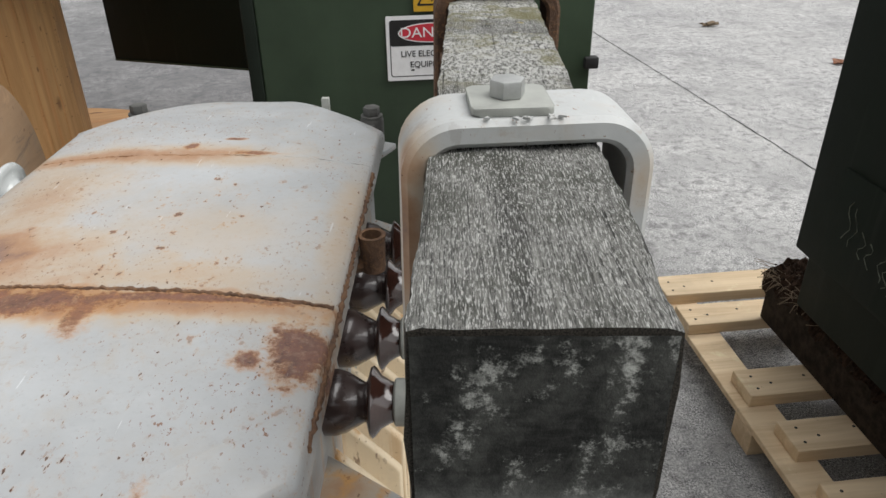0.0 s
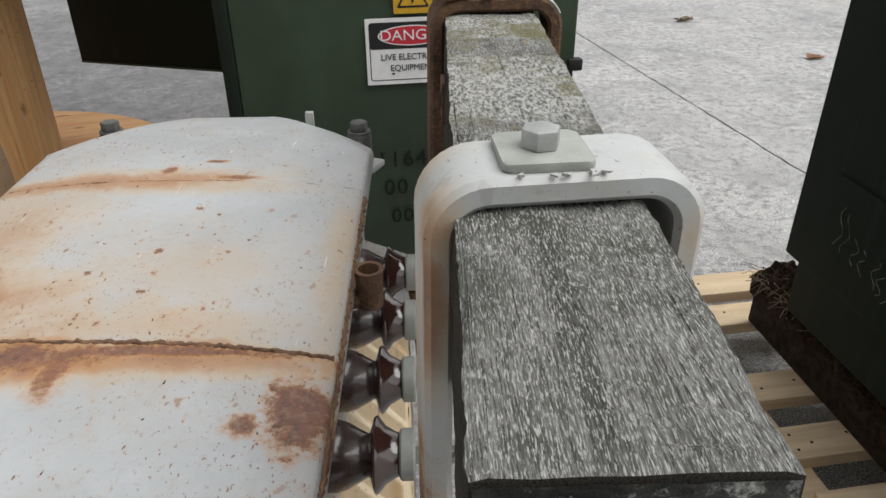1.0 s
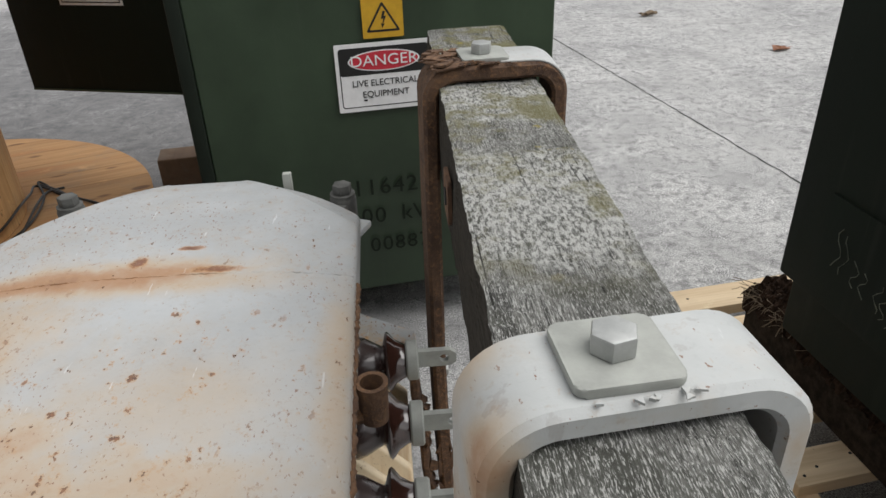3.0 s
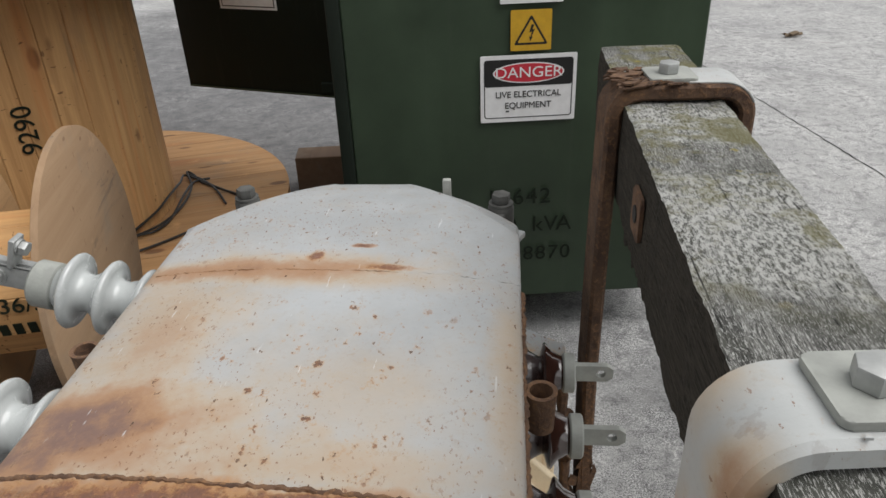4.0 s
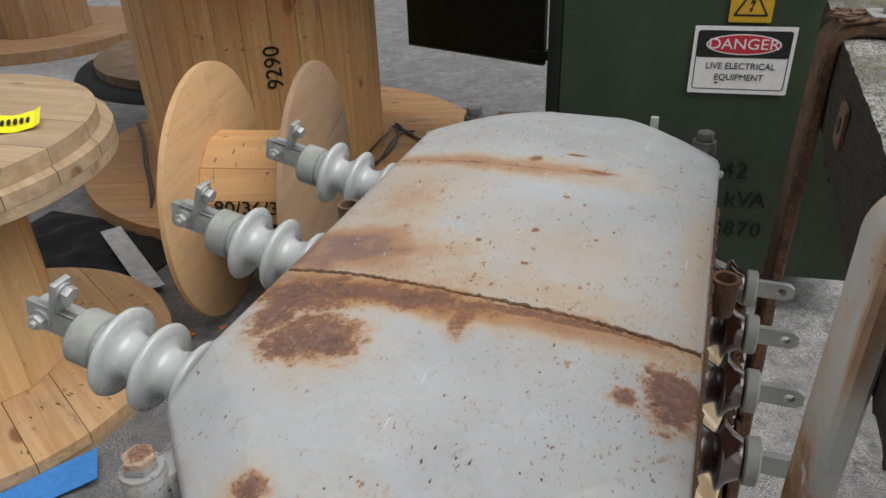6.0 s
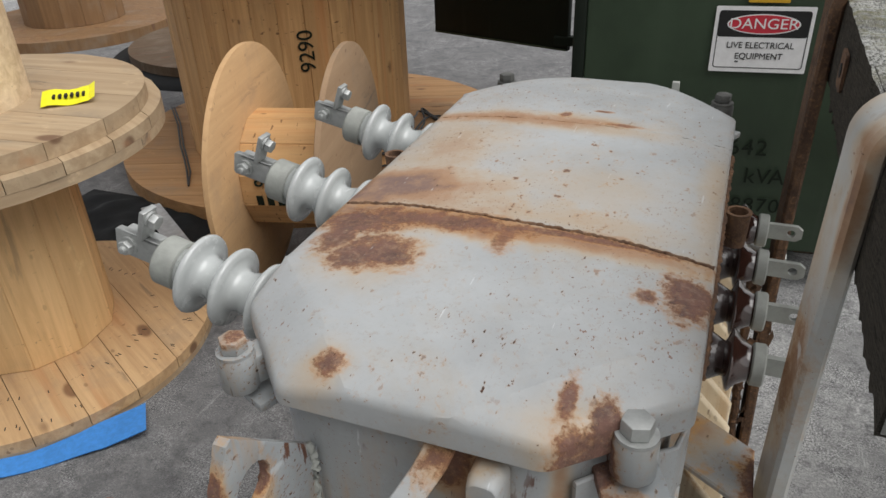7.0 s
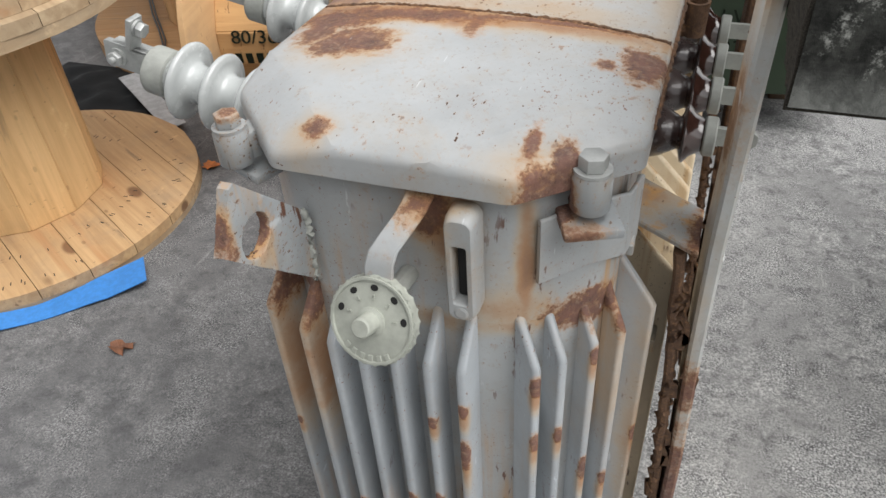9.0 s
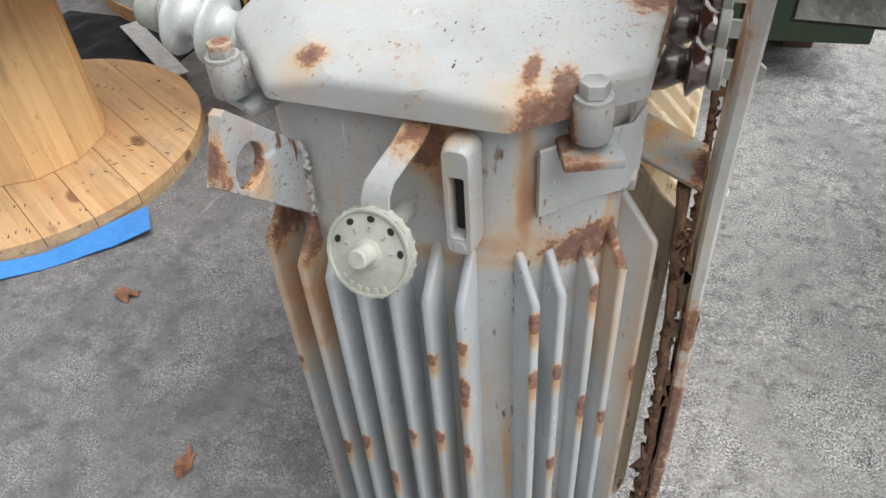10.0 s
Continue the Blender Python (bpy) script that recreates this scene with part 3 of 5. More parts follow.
# ---- mesh helpers ----
def part(name, bm, material, parent=None, label="", smooth=None, m=None):
    """One bmesh as one mesh object, under a thing or part, in that parent's own coordinates."""
    bmesh.ops.recalc_face_normals(bm, faces=bm.faces)
    me = bpy.data.meshes.new(name)
    bm.to_mesh(me)
    bm.free()
    me.materials.append(material)
    if smooth is not None:
        me.shade_smooth()
        me.set_sharp_from_angle(angle=radians(smooth))
    ob = new(name, me)
    ob.parent = parent
    if m is not None:
        ob.matrix_basis = m
    if label:
        ob["label"] = label
    return ob


def share(name, ob, parent, m):
    """Another object on the same mesh."""
    o = new(name, ob.data)
    o.parent, o.matrix_basis = parent, m
    if "label" in ob:
        o["label"] = ob["label"]
    return o


def thing(name, m, label, category, group="", kind=""):
    ob = new(name)
    ob.empty_display_size = 0.1
    ob.matrix_basis = m
    return tagged(ob, label, category, group, kind)


def box(bm, lo, hi, bevel=0.0, segs=2, m=None):
    vs = [bm.verts.new((x, y, z)) for z in (lo[2], hi[2]) for y in (lo[1], hi[1]) for x in (lo[0], hi[0])]
    fs = [bm.faces.new([vs[i] for i in f]) for f in ((0, 2, 3, 1), (4, 5, 7, 6), (0, 1, 5, 4), (1, 3, 7, 5), (3, 2, 6, 7), (2, 0, 4, 6))]
    geom = list({e for f in fs for e in f.edges})
    if bevel:
        out = bmesh.ops.bevel(bm, geom=geom, offset=bevel, segments=segs, profile=0.5, affect="EDGES")
        vs = list({v for f in out["faces"] for v in f.verts} | {v for v in vs if v.is_valid})
    if m is not None:
        bmesh.ops.transform(bm, matrix=m, verts=vs)
    return bm


def boxed(lo, hi, bevel=0.0, segs=2, m=None):
    return box(bmesh.new(), lo, hi, bevel, segs, m)


def prism(bm, outline, z0, z1, bevel=0.0, segs=2, m=None):
    """An outline in x and y, drawn up from z0 to z1, with rounded rims."""
    lo = [bm.verts.new((x, y, z0)) for x, y in outline]
    hi = [bm.verts.new((x, y, z1)) for x, y in outline]
    n = len(outline)
    a, b = bm.faces.new(lo[::-1]), bm.faces.new(hi)
    for i in range(n):
        bm.faces.new((lo[i], lo[(i + 1) % n], hi[(i + 1) % n], hi[i]))
    vs = lo + hi
    if bevel:
        out = bmesh.ops.bevel(bm, geom=list(a.edges) + list(b.edges), offset=bevel, segments=segs, profile=0.5, affect="EDGES")
        vs = list({v for f in out["faces"] for v in f.verts} | {v for v in vs if v.is_valid})
    if m is not None:
        bmesh.ops.transform(bm, matrix=m, verts=vs)
    return bm


def lathe(bm, profile, segs=32, m=None, close=True):
    """Pairs of radius and height, turned about z."""
    rings = []
    for r, h in profile:
        rings.append([bm.verts.new((r * math.cos(2 * math.pi * i / segs), r * math.sin(2 * math.pi * i / segs), h)) for i in range(segs)])
    for a, b in zip(rings, rings[1:]):
        for i in range(segs):
            bm.faces.new((a[i], a[(i + 1) % segs], b[(i + 1) % segs], b[i]))
    if close:
        bm.faces.new(rings[0][::-1])
        bm.faces.new(rings[-1])
    if m is not None:
        bmesh.ops.transform(bm, matrix=m, verts=[v for ring in rings for v in ring])
    return bm


def tube(bm, points, r, segs=8, wobble=0.0, seed=0):
    rnd = random.Random(seed)
    pts = [Vector(p) for p in points]
    rings = []
    for i, p in enumerate(pts):
        d = (pts[min(i + 1, len(pts) - 1)] - pts[max(i - 1, 0)]).normalized()
        side = d.cross(Vector((0, 0, 1)) if abs(d.z) < 0.9 else Vector((1, 0, 0))).normalized()
        up = side.cross(d)
        ring = []
        for k in range(segs):
            a, rr = 2 * math.pi * k / segs, r * (1 + wobble * (rnd.random() - 0.5))
            ring.append(bm.verts.new(p + side * rr * math.cos(a) + up * rr * math.sin(a)))
        rings.append(ring)
    for a, b in zip(rings, rings[1:]):
        for k in range(segs):
            bm.faces.new((a[k], a[(k + 1) % segs], b[(k + 1) % segs], b[k]))
    bm.faces.new(rings[0][::-1])
    bm.faces.new(rings[-1])
    return bm


def ribbon(bm, points, half, thick, up):
    """A flat bar of width 2 * half along up, bent along points."""
    pts, up = [Vector(p) for p in points], Vector(up).normalized()
    rings = []
    for i, p in enumerate(pts):
        d = (pts[min(i + 1, len(pts) - 1)] - pts[max(i - 1, 0)]).normalized()
        side = d.cross(up).normalized()
        e = min(thick * 0.3, 0.004)
        ring = [(-half, -thick / 2 + e), (-half + e, -thick / 2), (half - e, -thick / 2), (half, -thick / 2 + e), (half, thick / 2 - e), (half - e, thick / 2), (-half + e, thick / 2), (-half, thick / 2 - e)]
        rings.append([bm.verts.new(p + up * a + side * b) for a, b in ring])
    for a, b in zip(rings, rings[1:]):
        for k in range(8):
            bm.faces.new((a[k], a[(k + 1) % 8], b[(k + 1) % 8], b[k]))
    bm.faces.new(rings[0][::-1])
    bm.faces.new(rings[-1])
    return bm


def hexbolt(bm, r, h, m, washer=0.0):
    if washer:
        lathe(bm, [(washer, 0), (washer, 0.0035)], 28, m)
    base = 0.0035 if washer else 0.0
    pts = [(r * math.cos(math.pi / 3 * k), r * math.sin(math.pi / 3 * k)) for k in range(6)]
    prism(bm, pts, base, base + h, min(0.0018, r * 0.12), 2, m)
    return bm


def letters(name, text, size, material, parent, m, width=1.0, depth=0.0012, spacing=1.0):
    """Words as thin raised print, centred on m, in its x and y."""
    cu = bpy.data.curves.new(name, "FONT")
    cu.body, cu.size, cu.align_x, cu.align_y, cu.extrude, cu.space_character = text, size, "CENTER", "CENTER", depth / 2, spacing
    tmp = bpy.data.objects.new("tmp", cu)
    scene.collection.objects.link(tmp)
    dg = bpy.context.evaluated_depsgraph_get()
    me = bpy.data.meshes.new_from_object(tmp.evaluated_get(dg))
    bpy.data.objects.remove(tmp)
    me.name = name
    me.materials.clear()
    me.materials.append(material)
    me.transform(Matrix.Diagonal((width, 1, 1, 1)))
    ob = new(name, me)
    ob.parent, ob.matrix_basis = parent, m
    return ob


def roundrect(w, h, r, n=5):
    out = []
    for cx, cy, a in ((w / 2 - r, h / 2 - r, 0), (-w / 2 + r, h / 2 - r, 90), (-w / 2 + r, -h / 2 + r, 180), (w / 2 - r, -h / 2 + r, 270)):
        for k in range(n + 1):
            t = radians(a + 90 * k / n)
            out.append((cx + r * math.cos(t), cy + r * math.sin(t)))
    return out


def ellipse(rx, ry, n=40):
    return [(rx * math.cos(2 * math.pi * k / n), ry * math.sin(2 * math.pi * k / n)) for k in range(n)]


# ---- yard ----
def build_ground():
    bm = bmesh.new()
    vs = [bm.verts.new(p) for p in ((-60, -30, 0), (60, -30, 0), (60, 120, 0), (-60, 120, 0))]
    bm.faces.new(vs)
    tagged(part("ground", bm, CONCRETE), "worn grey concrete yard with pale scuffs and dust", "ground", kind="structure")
    # sawn joint running away from the camera
    bm, rnd = bmesh.new(), random.Random(4)
    a, b = Vector((2.494, 0.9, 0)), Vector((1.026, 8.2, 0))
    side = Vector(((b - a).y, -(b - a).x, 0)).normalized()
    rows = []
    for i in range(161):
        p = a.lerp(b, i / 160) + side * rnd.uniform(-0.005, 0.005)
        w = rnd.uniform(0.002, 0.006)
        rows.append([bm.verts.new(p + side * w + Vector((0, 0, 0.002))), bm.verts.new(p - side * w + Vector((0, 0, 0.002)))])
    for p, q in zip(rows, rows[1:]):
        bm.faces.new((p[0], p[1], q[1], q[0]))
    tagged(part("ground_joint", bm, DARK), "dark ragged sawn joint in the concrete", "joint", kind="structure")


build_ground()

# ---- transformer ----
transformer = thing("pole_transformer", Matrix.Translation(ROOT), "rust-stained grey pole-mounted transformer standing on the concrete", "transformer")
YC, XC = 0.835, -0.365
XL, XR, YN, YF = -0.618, -0.115, 0.318, 1.352
OCT = [(-0.234, YN), (XR, 0.42), (XR, 1.238), (-0.22, YF), (-0.51, YF), (XL, 1.248), (XL, 0.43), (-0.51, YN)]


def t_(x, y, z):
    return Vector((x, y, z)) - ROOT


def inset(poly, d):
    """A convex outline moved inwards by d."""
    n, out = len(poly), []
    for i in range(n):
        p0, p1, p2 = Vector(poly[i - 1]), Vector(poly[i]), Vector(poly[(i + 1) % n])
        a, b = (p1 - p0).normalized(), (p2 - p1).normalized()
        na, nb = Vector((-a.y, a.x)), Vector((-b.y, b.x))
        k = (na + nb) / (1 + na.dot(nb))
        out.append(tuple(p1 + k * d))
    return out


def soften(poly, r, n=4):
    """Rounds the corners of an outline."""
    out = []
    for i in range(len(poly)):
        p0, p1, p2 = Vector(poly[i - 1]), Vector(poly[i]), Vector(poly[(i + 1) % len(poly)])
        a = p1 + (p0 - p1).normalized() * min(r, (p0 - p1).length * 0.45)
        b = p1 + (p2 - p1).normalized() * min(r, (p2 - p1).length * 0.45)
        for k in range(n + 1):
            t = k / n
            out.append(tuple(a * (1 - t) ** 2 + p1 * 2 * t * (1 - t) + b * t * t))
    return out


def corner_drop(x, y):
    """How far the lid is pressed down near its four cut corners."""
    out = 0.0
    for k, slope in ((0, 0.1), (2, 0.42), (4, 0.42), (6, 0.24)):
        a, d = Vector(OCT[k]), (Vector(OCT[(k + 1) % 8]) - Vector(OCT[k])).normalized()
        out = max(out, slope * (0.06 - (d.x * (y - a.y) - d.y * (x - a.x))))
    return out


def crown(x, y):
    """Height of the lid's top: bowed across, with its four corners pressed down."""
    u, v = (x - XC) / 0.25, (y - YC) / 0.517
    return 1.1655 - 0.0185 * abs(u) ** 2.7 * (1 - 0.4 * min(1.0, abs(v)) ** 4) - 0.027 * abs(v) ** 6 - corner_drop(x, y)


def resample(poly, step=0.025):
    out = []
    for i in range(len(poly)):
        a, b = Vector(poly[i]), Vector(poly[(i + 1) % len(poly)])
        n = max(1, round((b - a).length / step))
        out += [tuple(a.lerp(b, k / n)) for k in range(n)]
    return out


def build_lid():
    bm = bmesh.new()
    base = resample(soften(OCT, 0.010), 0.02)
    centre = Vector((XC, YC))
    rings = []

    def ring(pts, zf):
        rings.append([bm.verts.new(t_(x, y, zf(x, y))) for x, y in pts])

    def scaled_in(d):
        out = []
        for x, y in base:
            v = centre - Vector((x, y))
            out.append(tuple(Vector((x, y)) + v.normalized() * d))
        return out

    ring(scaled_in(0.004), lambda x, y: 1.103)
    ring(base, lambda x, y: 1.103)
    for a in (0, 18, 36, 54, 72):
        ring(scaled_in(0.01 * (1 - math.cos(radians(a)))), lambda x, y: crown(x, y) - 0.01 * (1 - math.sin(radians(a))))
    for f in (0.03, 0.06, 0.09, 0.12, 0.17, 0.24, 0.36, 0.5, 0.66, 0.83):
        pts = [tuple(Vector(p).lerp(Vector((XC, YC + (p[1] - YC) * 0.35)), f)) for p in scaled_in(0.01)]
        ring(pts, lambda x, y: crown(x, y) + 0.0012 * noise.noise(Vector((x * 14, y * 14, 0))))
    for a, b in zip(rings, rings[1:]):
        for i in range(len(a)):
            bm.faces.new((a[i], a[(i + 1) % len(a)], b[(i + 1) % len(a)], b[i]))
    bm.faces.new(rings[-1])
    # creases where the corners are pressed down
    for k in (0, 2, 4, 6):
        d = (Vector(OCT[(k + 1) % 8]) - Vector(OCT[k])).normalized()
        inward = Vector((-d.y, d.x))
        foot = Vector(OCT[k]) + inward * 0.06
        out = bmesh.ops.bisect_plane(bm, geom=list(bm.verts) + list(bm.edges) + list(bm.faces), dist=0.0002, plane_co=t_(foot.x, foot.y, 1.15), plane_no=(inward.x, inward.y, 0))
        for v in out["geom_cut"]:
            if isinstance(v, bmesh.types.BMVert):
                top = crown(v.co.x + ROOT.x, v.co.y + ROOT.y)
                if abs(v.co.z - top) < 0.007:
                    v.co.z = top
    bmesh.ops.recalc_face_normals(bm, faces=bm.faces)
    for f in bm.faces:
        f.smooth = True
    for e in bm.edges:
        flat = all(f.normal.z > 0.85 for f in e.link_faces)
        e.smooth = not (len(e.link_faces) == 2 and e.calc_face_angle() > radians(6.5 if flat else 40))
    lid = part("lid", bm, LID, transformer, "domed grey steel lid with brown rust blotches")
    rnd = random.Random(7)
    for y, x0, x1, r, skew in ((0.655, -0.609, -0.118, 0.0027, 0.012), (1.02, -0.604, -0.118, 0.0014, 0.004)):
        pts = []
        for i in range(140):
            x = x0 + (x1 - x0) * i / 139
            yy = y + skew * (0.5 - i / 139) * 2 + rnd.uniform(-0.0012, 0.0012)
            pts.append(t_(x, yy, crown(x, yy) + rnd.uniform(-0.0011, 0.0003)))
        part("weld_seam", tube(bmesh.new(), pts, r, 6, 0.4, 3), BEAD if r > 0.002 else LID, lid, "rusted raised weld seam" if r > 0.002 else "", 60)
    pts = [t_(XR + 0.001 + rnd.uniform(-0.0015, 0.0015), 0.46 + 0.55 * i / 120, crown(XR, 0.46 + 0.55 * i / 120) - 0.010 + rnd.uniform(-0.002, 0.002)) for i in range(121)]
    part("rusted_edge", tube(bmesh.new(), pts, 0.003, 6, 0.8, 5), BEAD, lid, "rough rusted lid edge", 60)
    # small post standing on the far rim
    part("rim_post", prism(bmesh.new(), [(-0.007, -0.006), (0.007, -0.006), (0.007, 0.006), (-0.007, 0.006)], 0, 0.045, 0.002, 2, Matrix.Translation(t_(-0.236, 1.36, 1.098))), CAST, lid, "", 40)


build_lid()


def build_tank():
    body = soften(inset(OCT, 0.02), 0.05)
    bm = prism(bmesh.new(), [tuple(t_(x, y, 0).xy) for x, y in body], 0.09, 1.108, 0.004)
    part("tank", bm, TANK, transformer, "grey steel tank with rust runs", 35)
    for y in (0.5, 1.18):
        part("skid", boxed(t_(-0.56, y - 0.04, 0), t_(-0.17, y + 0.04, 0.094), 0.006), FIN, transformer)

    def fin(root, tip, top, material):
        root, tip = Vector(root), Vector(tip)
        d = (tip - root)
        ln = d.length
        d.normalize()
        w = 0.0066
        outline = [(0, 0.14), (0, top + 0.012), (0.006, top + 0.010), (ln - 0.004, top - ln * 0.72), (ln, top - ln * 0.72 - 0.006), (ln, 0.18), (ln - 0.01, 0.14)]
        b = bmesh.new()
        n = len(outline)
        ring = []
        for off, e in ((-w, 0.003), (-w * 0.75, 0.001), (-w * 0.4, 0.0), (w * 0.4, 0.0), (w * 0.75, 0.001), (w, 0.003)):
            vs = []
            for s, z in outline:
                s2 = s - e if s > 0.003 else s
                z2 = z - e if z > 0.5 else z
                p = root + d * s2 + Vector((-d.y, d.x)) * off
                vs.append(b.verts.new(t_(p.x, p.y, z2)))
            ring.append(vs)
        for a, c in zip(ring, ring[1:]):
            for i in range(n):
                b.faces.new((a[i], a[(i + 1) % n], c[(i + 1) % n], c[i]))
        b.faces.new(ring[0][::-1])
        b.faces.new(ring[-1])
        return part("cooling_fin", b, material, transformer, "", 50)

    front = [((-0.564, 0.43), (-0.576, 0.329)), ((-0.505, 0.37), (-0.509, 0.299)), ((-0.462, 0.352), (-0.463, 0.288)), ((-0.42, 0.352), (-0.42, 0.286)),
             ((-0.375, 0.352), (-0.375, 0.286)), ((-0.331, 0.352), (-0.331, 0.286)), ((-0.288, 0.352), (-0.287, 0.285)),
             ((-0.24, 0.363), (-0.2, 0.317)), ((-0.2125, 0.388), (-0.1735, 0.342)), ((-0.18, 0.425), (-0.1415, 0.379)), ((-0.152, 0.456), (-0.113, 0.411)), ((-0.145, 0.5), (-0.081, 0.471))]
    for root, tip in front:
        fin(root, tip, 0.871 + 0.72 * (Vector(tip) - Vector(root)).length, FIN)
    for k in range(12):
        y = 0.55 + 0.052 * k
        fin((-0.145, y), (-0.062, y - 0.012), 0.935, CREAM_FIN)
        fin((-0.59, y + 0.03), (-0.672, y + 0.018), 0.925, FIN)
    for k in range(6):
        x = -0.5 + 0.05 * k
        fin((x, 1.35), (x, 1.42), 0.9, FIN)
    # corner lugs that hold the lid bolts
    for x, y, rusty in ((-0.581, 0.352, 1), (-0.163, 0.368, 1), (-0.143, 1.298, 0), (-0.576, 1.319, 0)):
        d = (Vector((XC, YC)) - Vector((x, y))).normalized()
        ang = math.degrees(math.atan2(d.y, d.x))
        base = Matrix.Translation(t_(x, y, 0)) @ pose(0, 0, 0, 0, 0, ang)
        b = bmesh.new()
        lathe(b, [(0.019, 1.08), (0.0212, 1.083), (0.0212, 1.121), (0.019, 1.126)], 32, base)
        box(b, (0.0, -0.016, 1.082), (0.06, 0.016, 1.118), 0.004, 2, base)
        lug = part("bolt_lug", b, LUG if rusty else LUG_DARK, transformer, "", 40)
        part("lid_bolt", hexbolt(bmesh.new(), 0.0155, 0.016, Matrix.Translation(t_(x, y, 1.126)) @ pose(0, 0, 0, 0, 0, 18), 0.02), LUG_DARK if not rusty else GALV if x > -0.5 else LUG, lug, "hexagon bolt head", 35)
        part("lug_plate", boxed((-0.03 if x > -0.5 else 0.0, -0.032, 1.058), (0.08, 0.032, 1.07), 0.003, 2, base), LUG, lug, "rust-edged steel plate", 35)
    # bent plate beside the near right lug
    b = bmesh.new()
    ribbon(b, [t_(-0.212, 0.352, 1.02), t_(-0.16, 0.405, 1.02), t_(-0.128, 0.43, 1.02), t_(-0.12, 0.47, 1.02)], 0.045, 0.006, (0, 0, 1))
    part("gusset_plate", b, TANK, transformer, "", 40)
    part("tank_bolt", hexbolt(bmesh.new(), 0.014, 0.012, Matrix.Translation(t_(-0.133, 0.455, 0.972)) @ pose(0, 0, 0, 0, 90, 0), 0.018), LUG, transformer, "", 35)


build_tank()


def build_front_fittings():
    # lifting ear: an upright plate that rises forwards from the tank, with a round hole
    outer = [(0.352, 0.912), (0.186, 1.080), (0.218, 1.143), (0.226, 1.146), (0.352, 1.02)]
    hc, hr = (0.241, 1.069), 0.0265
    bm = bmesh.new()
    pts = resample(outer, 0.012)
    hole = [(hc[0] + hr * math.cos(math.pi * k / 18), hc[1] + hr * math.sin(math.pi * k / 18)) for k in range(36)]
    rings = []
    for x in (-0.506, -0.492):
        o = [bm.verts.new(t_(x, y, z)) for y, z in pts]
        h = [bm.verts.new(t_(x, y, z)) for y, z in hole]
        rings.append((o, h))
        es = [bm.edges.new((o[i], o[(i + 1) % len(o)])) for i in range(len(o))] + [bm.edges.new((h[i], h[(i + 1) % len(h)])) for i in range(len(h))]
        bmesh.ops.triangle_fill(bm, edges=es, use_beauty=True)
    for k in (0, 1):
        p, q = rings[0][k], rings[1][k]
        for i in range(len(p)):
            bm.faces.new((p[i], p[(i + 1) % len(p)], q[(i + 1) % len(p)], q[i]))
    rim = [e for e in bm.edges if len(e.link_faces) == 2 and e.calc_face_angle(0) > radians(60) and abs(e.verts[0].co.x - e.verts[1].co.x) < 1e-5]
    bmesh.ops.bevel(bm, geom=rim, offset=0.0015, segments=2, profile=0.5, affect="EDGES")
    lift = part("lifting_lug", bm, LUG, transformer, "grey lifting lug with a rust-edged round hole", 30)
    rnd = random.Random(31)
    weld = [t_(-0.492 + rnd.uniform(-0.002, 0.003), 0.334 + rnd.uniform(-0.003, 0.003), 0.93 + 0.11 * k / 22) for k in range(23)]
    part("weld_bead", tube(bmesh.new(), weld, 0.0042, 8, 0.5, 8), CAST, lift, "lumpy pale weld bead", 50)
    # tap dial on a bent arm
    dm = Matrix.Translation(t_(-0.364, 0.236, 0.985)) @ pose(0, 0, 0, 66, 0, -4)
    bm = bmesh.new()
    prof = []
    n = 72
    for k in range(n):
        a = 2 * math.pi * k / n
        r = 0.0500 + (0.0016 if (k // 2) % 3 == 0 else 0.0)
        prof.append((r * math.cos(a), r * math.sin(a)))
    prism(bm, prof, -0.007, 0.006, 0.0022, 2, dm)
    dial = part("tap_dial", bm, DIAL, transformer, "round grey tap-changer dial with raised rim", 40)
    part("dial_hub", lathe(bmesh.new(), [(0.0165, 0.005), (0.0165, 0.008), (0.0118, 0.0095), (0.0112, 0.03), (0.0095, 0.0318)], 28, dm), DIAL, dial, "", 40)
    rim_ring = bmesh.new()
    lathe(rim_ring, [(0.0455, 0.005), (0.0465, 0.0085), (0.0492, 0.0085), (0.0497, 0.005)], 60, dm)
    part("dial_rim", rim_ring, DIAL, dial, "", 40)
    for k, digit in enumerate("12345"):
        a = 12 + 39 * k
        spot = dm @ pose(0, 0, 0, 0, 0, a) @ Matrix.Translation((0.0385, 0, 0))
        part("dial_hole", lathe(bmesh.new(), [(0.0036, 0.0), (0.0036, 0.0066)], 14, spot @ Matrix.Diagonal((1, 1.25, 1, 1))), DARK, dial)
        letters("dial_digit", digit, 0.0085, DIAL, dial, dm @ pose(0, 0, 0, 0, 0, a) @ Matrix.Translation((0.0275, 0, 0.0066)) @ pose(0, 0, 0, 0, 0, -90), 1.0, 0.0018)
    for k in range(6):
        a = radians(232 + 14 * k)
        part("raised_mark", boxed((-0.003, -0.004, 0.005), (0.003, 0.004, 0.0072), 0.0006, 1, dm @ Matrix.Translation((0.043 * math.cos(a), 0.043 * math.sin(a), 0)) @ pose(0, 0, 0, 0, 0, 232 + 14 * k + 90)), DIAL, dial)
    part("dial_shaft", tube(bmesh.new(), [t_(-0.364, 0.24, 0.985), t_(-0.364, 0.35, 0.965)], 0.012, 14), CAST, dial)
    arm = [(-0.338, 0.334, 1.098), (-0.338, 0.325, 1.09), (-0.342, 0.31, 1.08), (-0.352, 0.283, 1.066), (-0.359, 0.268, 1.056), (-0.362, 0.260, 1.042), (-0.363, 0.257, 1.02), (-0.363, 0.254, 0.995)]
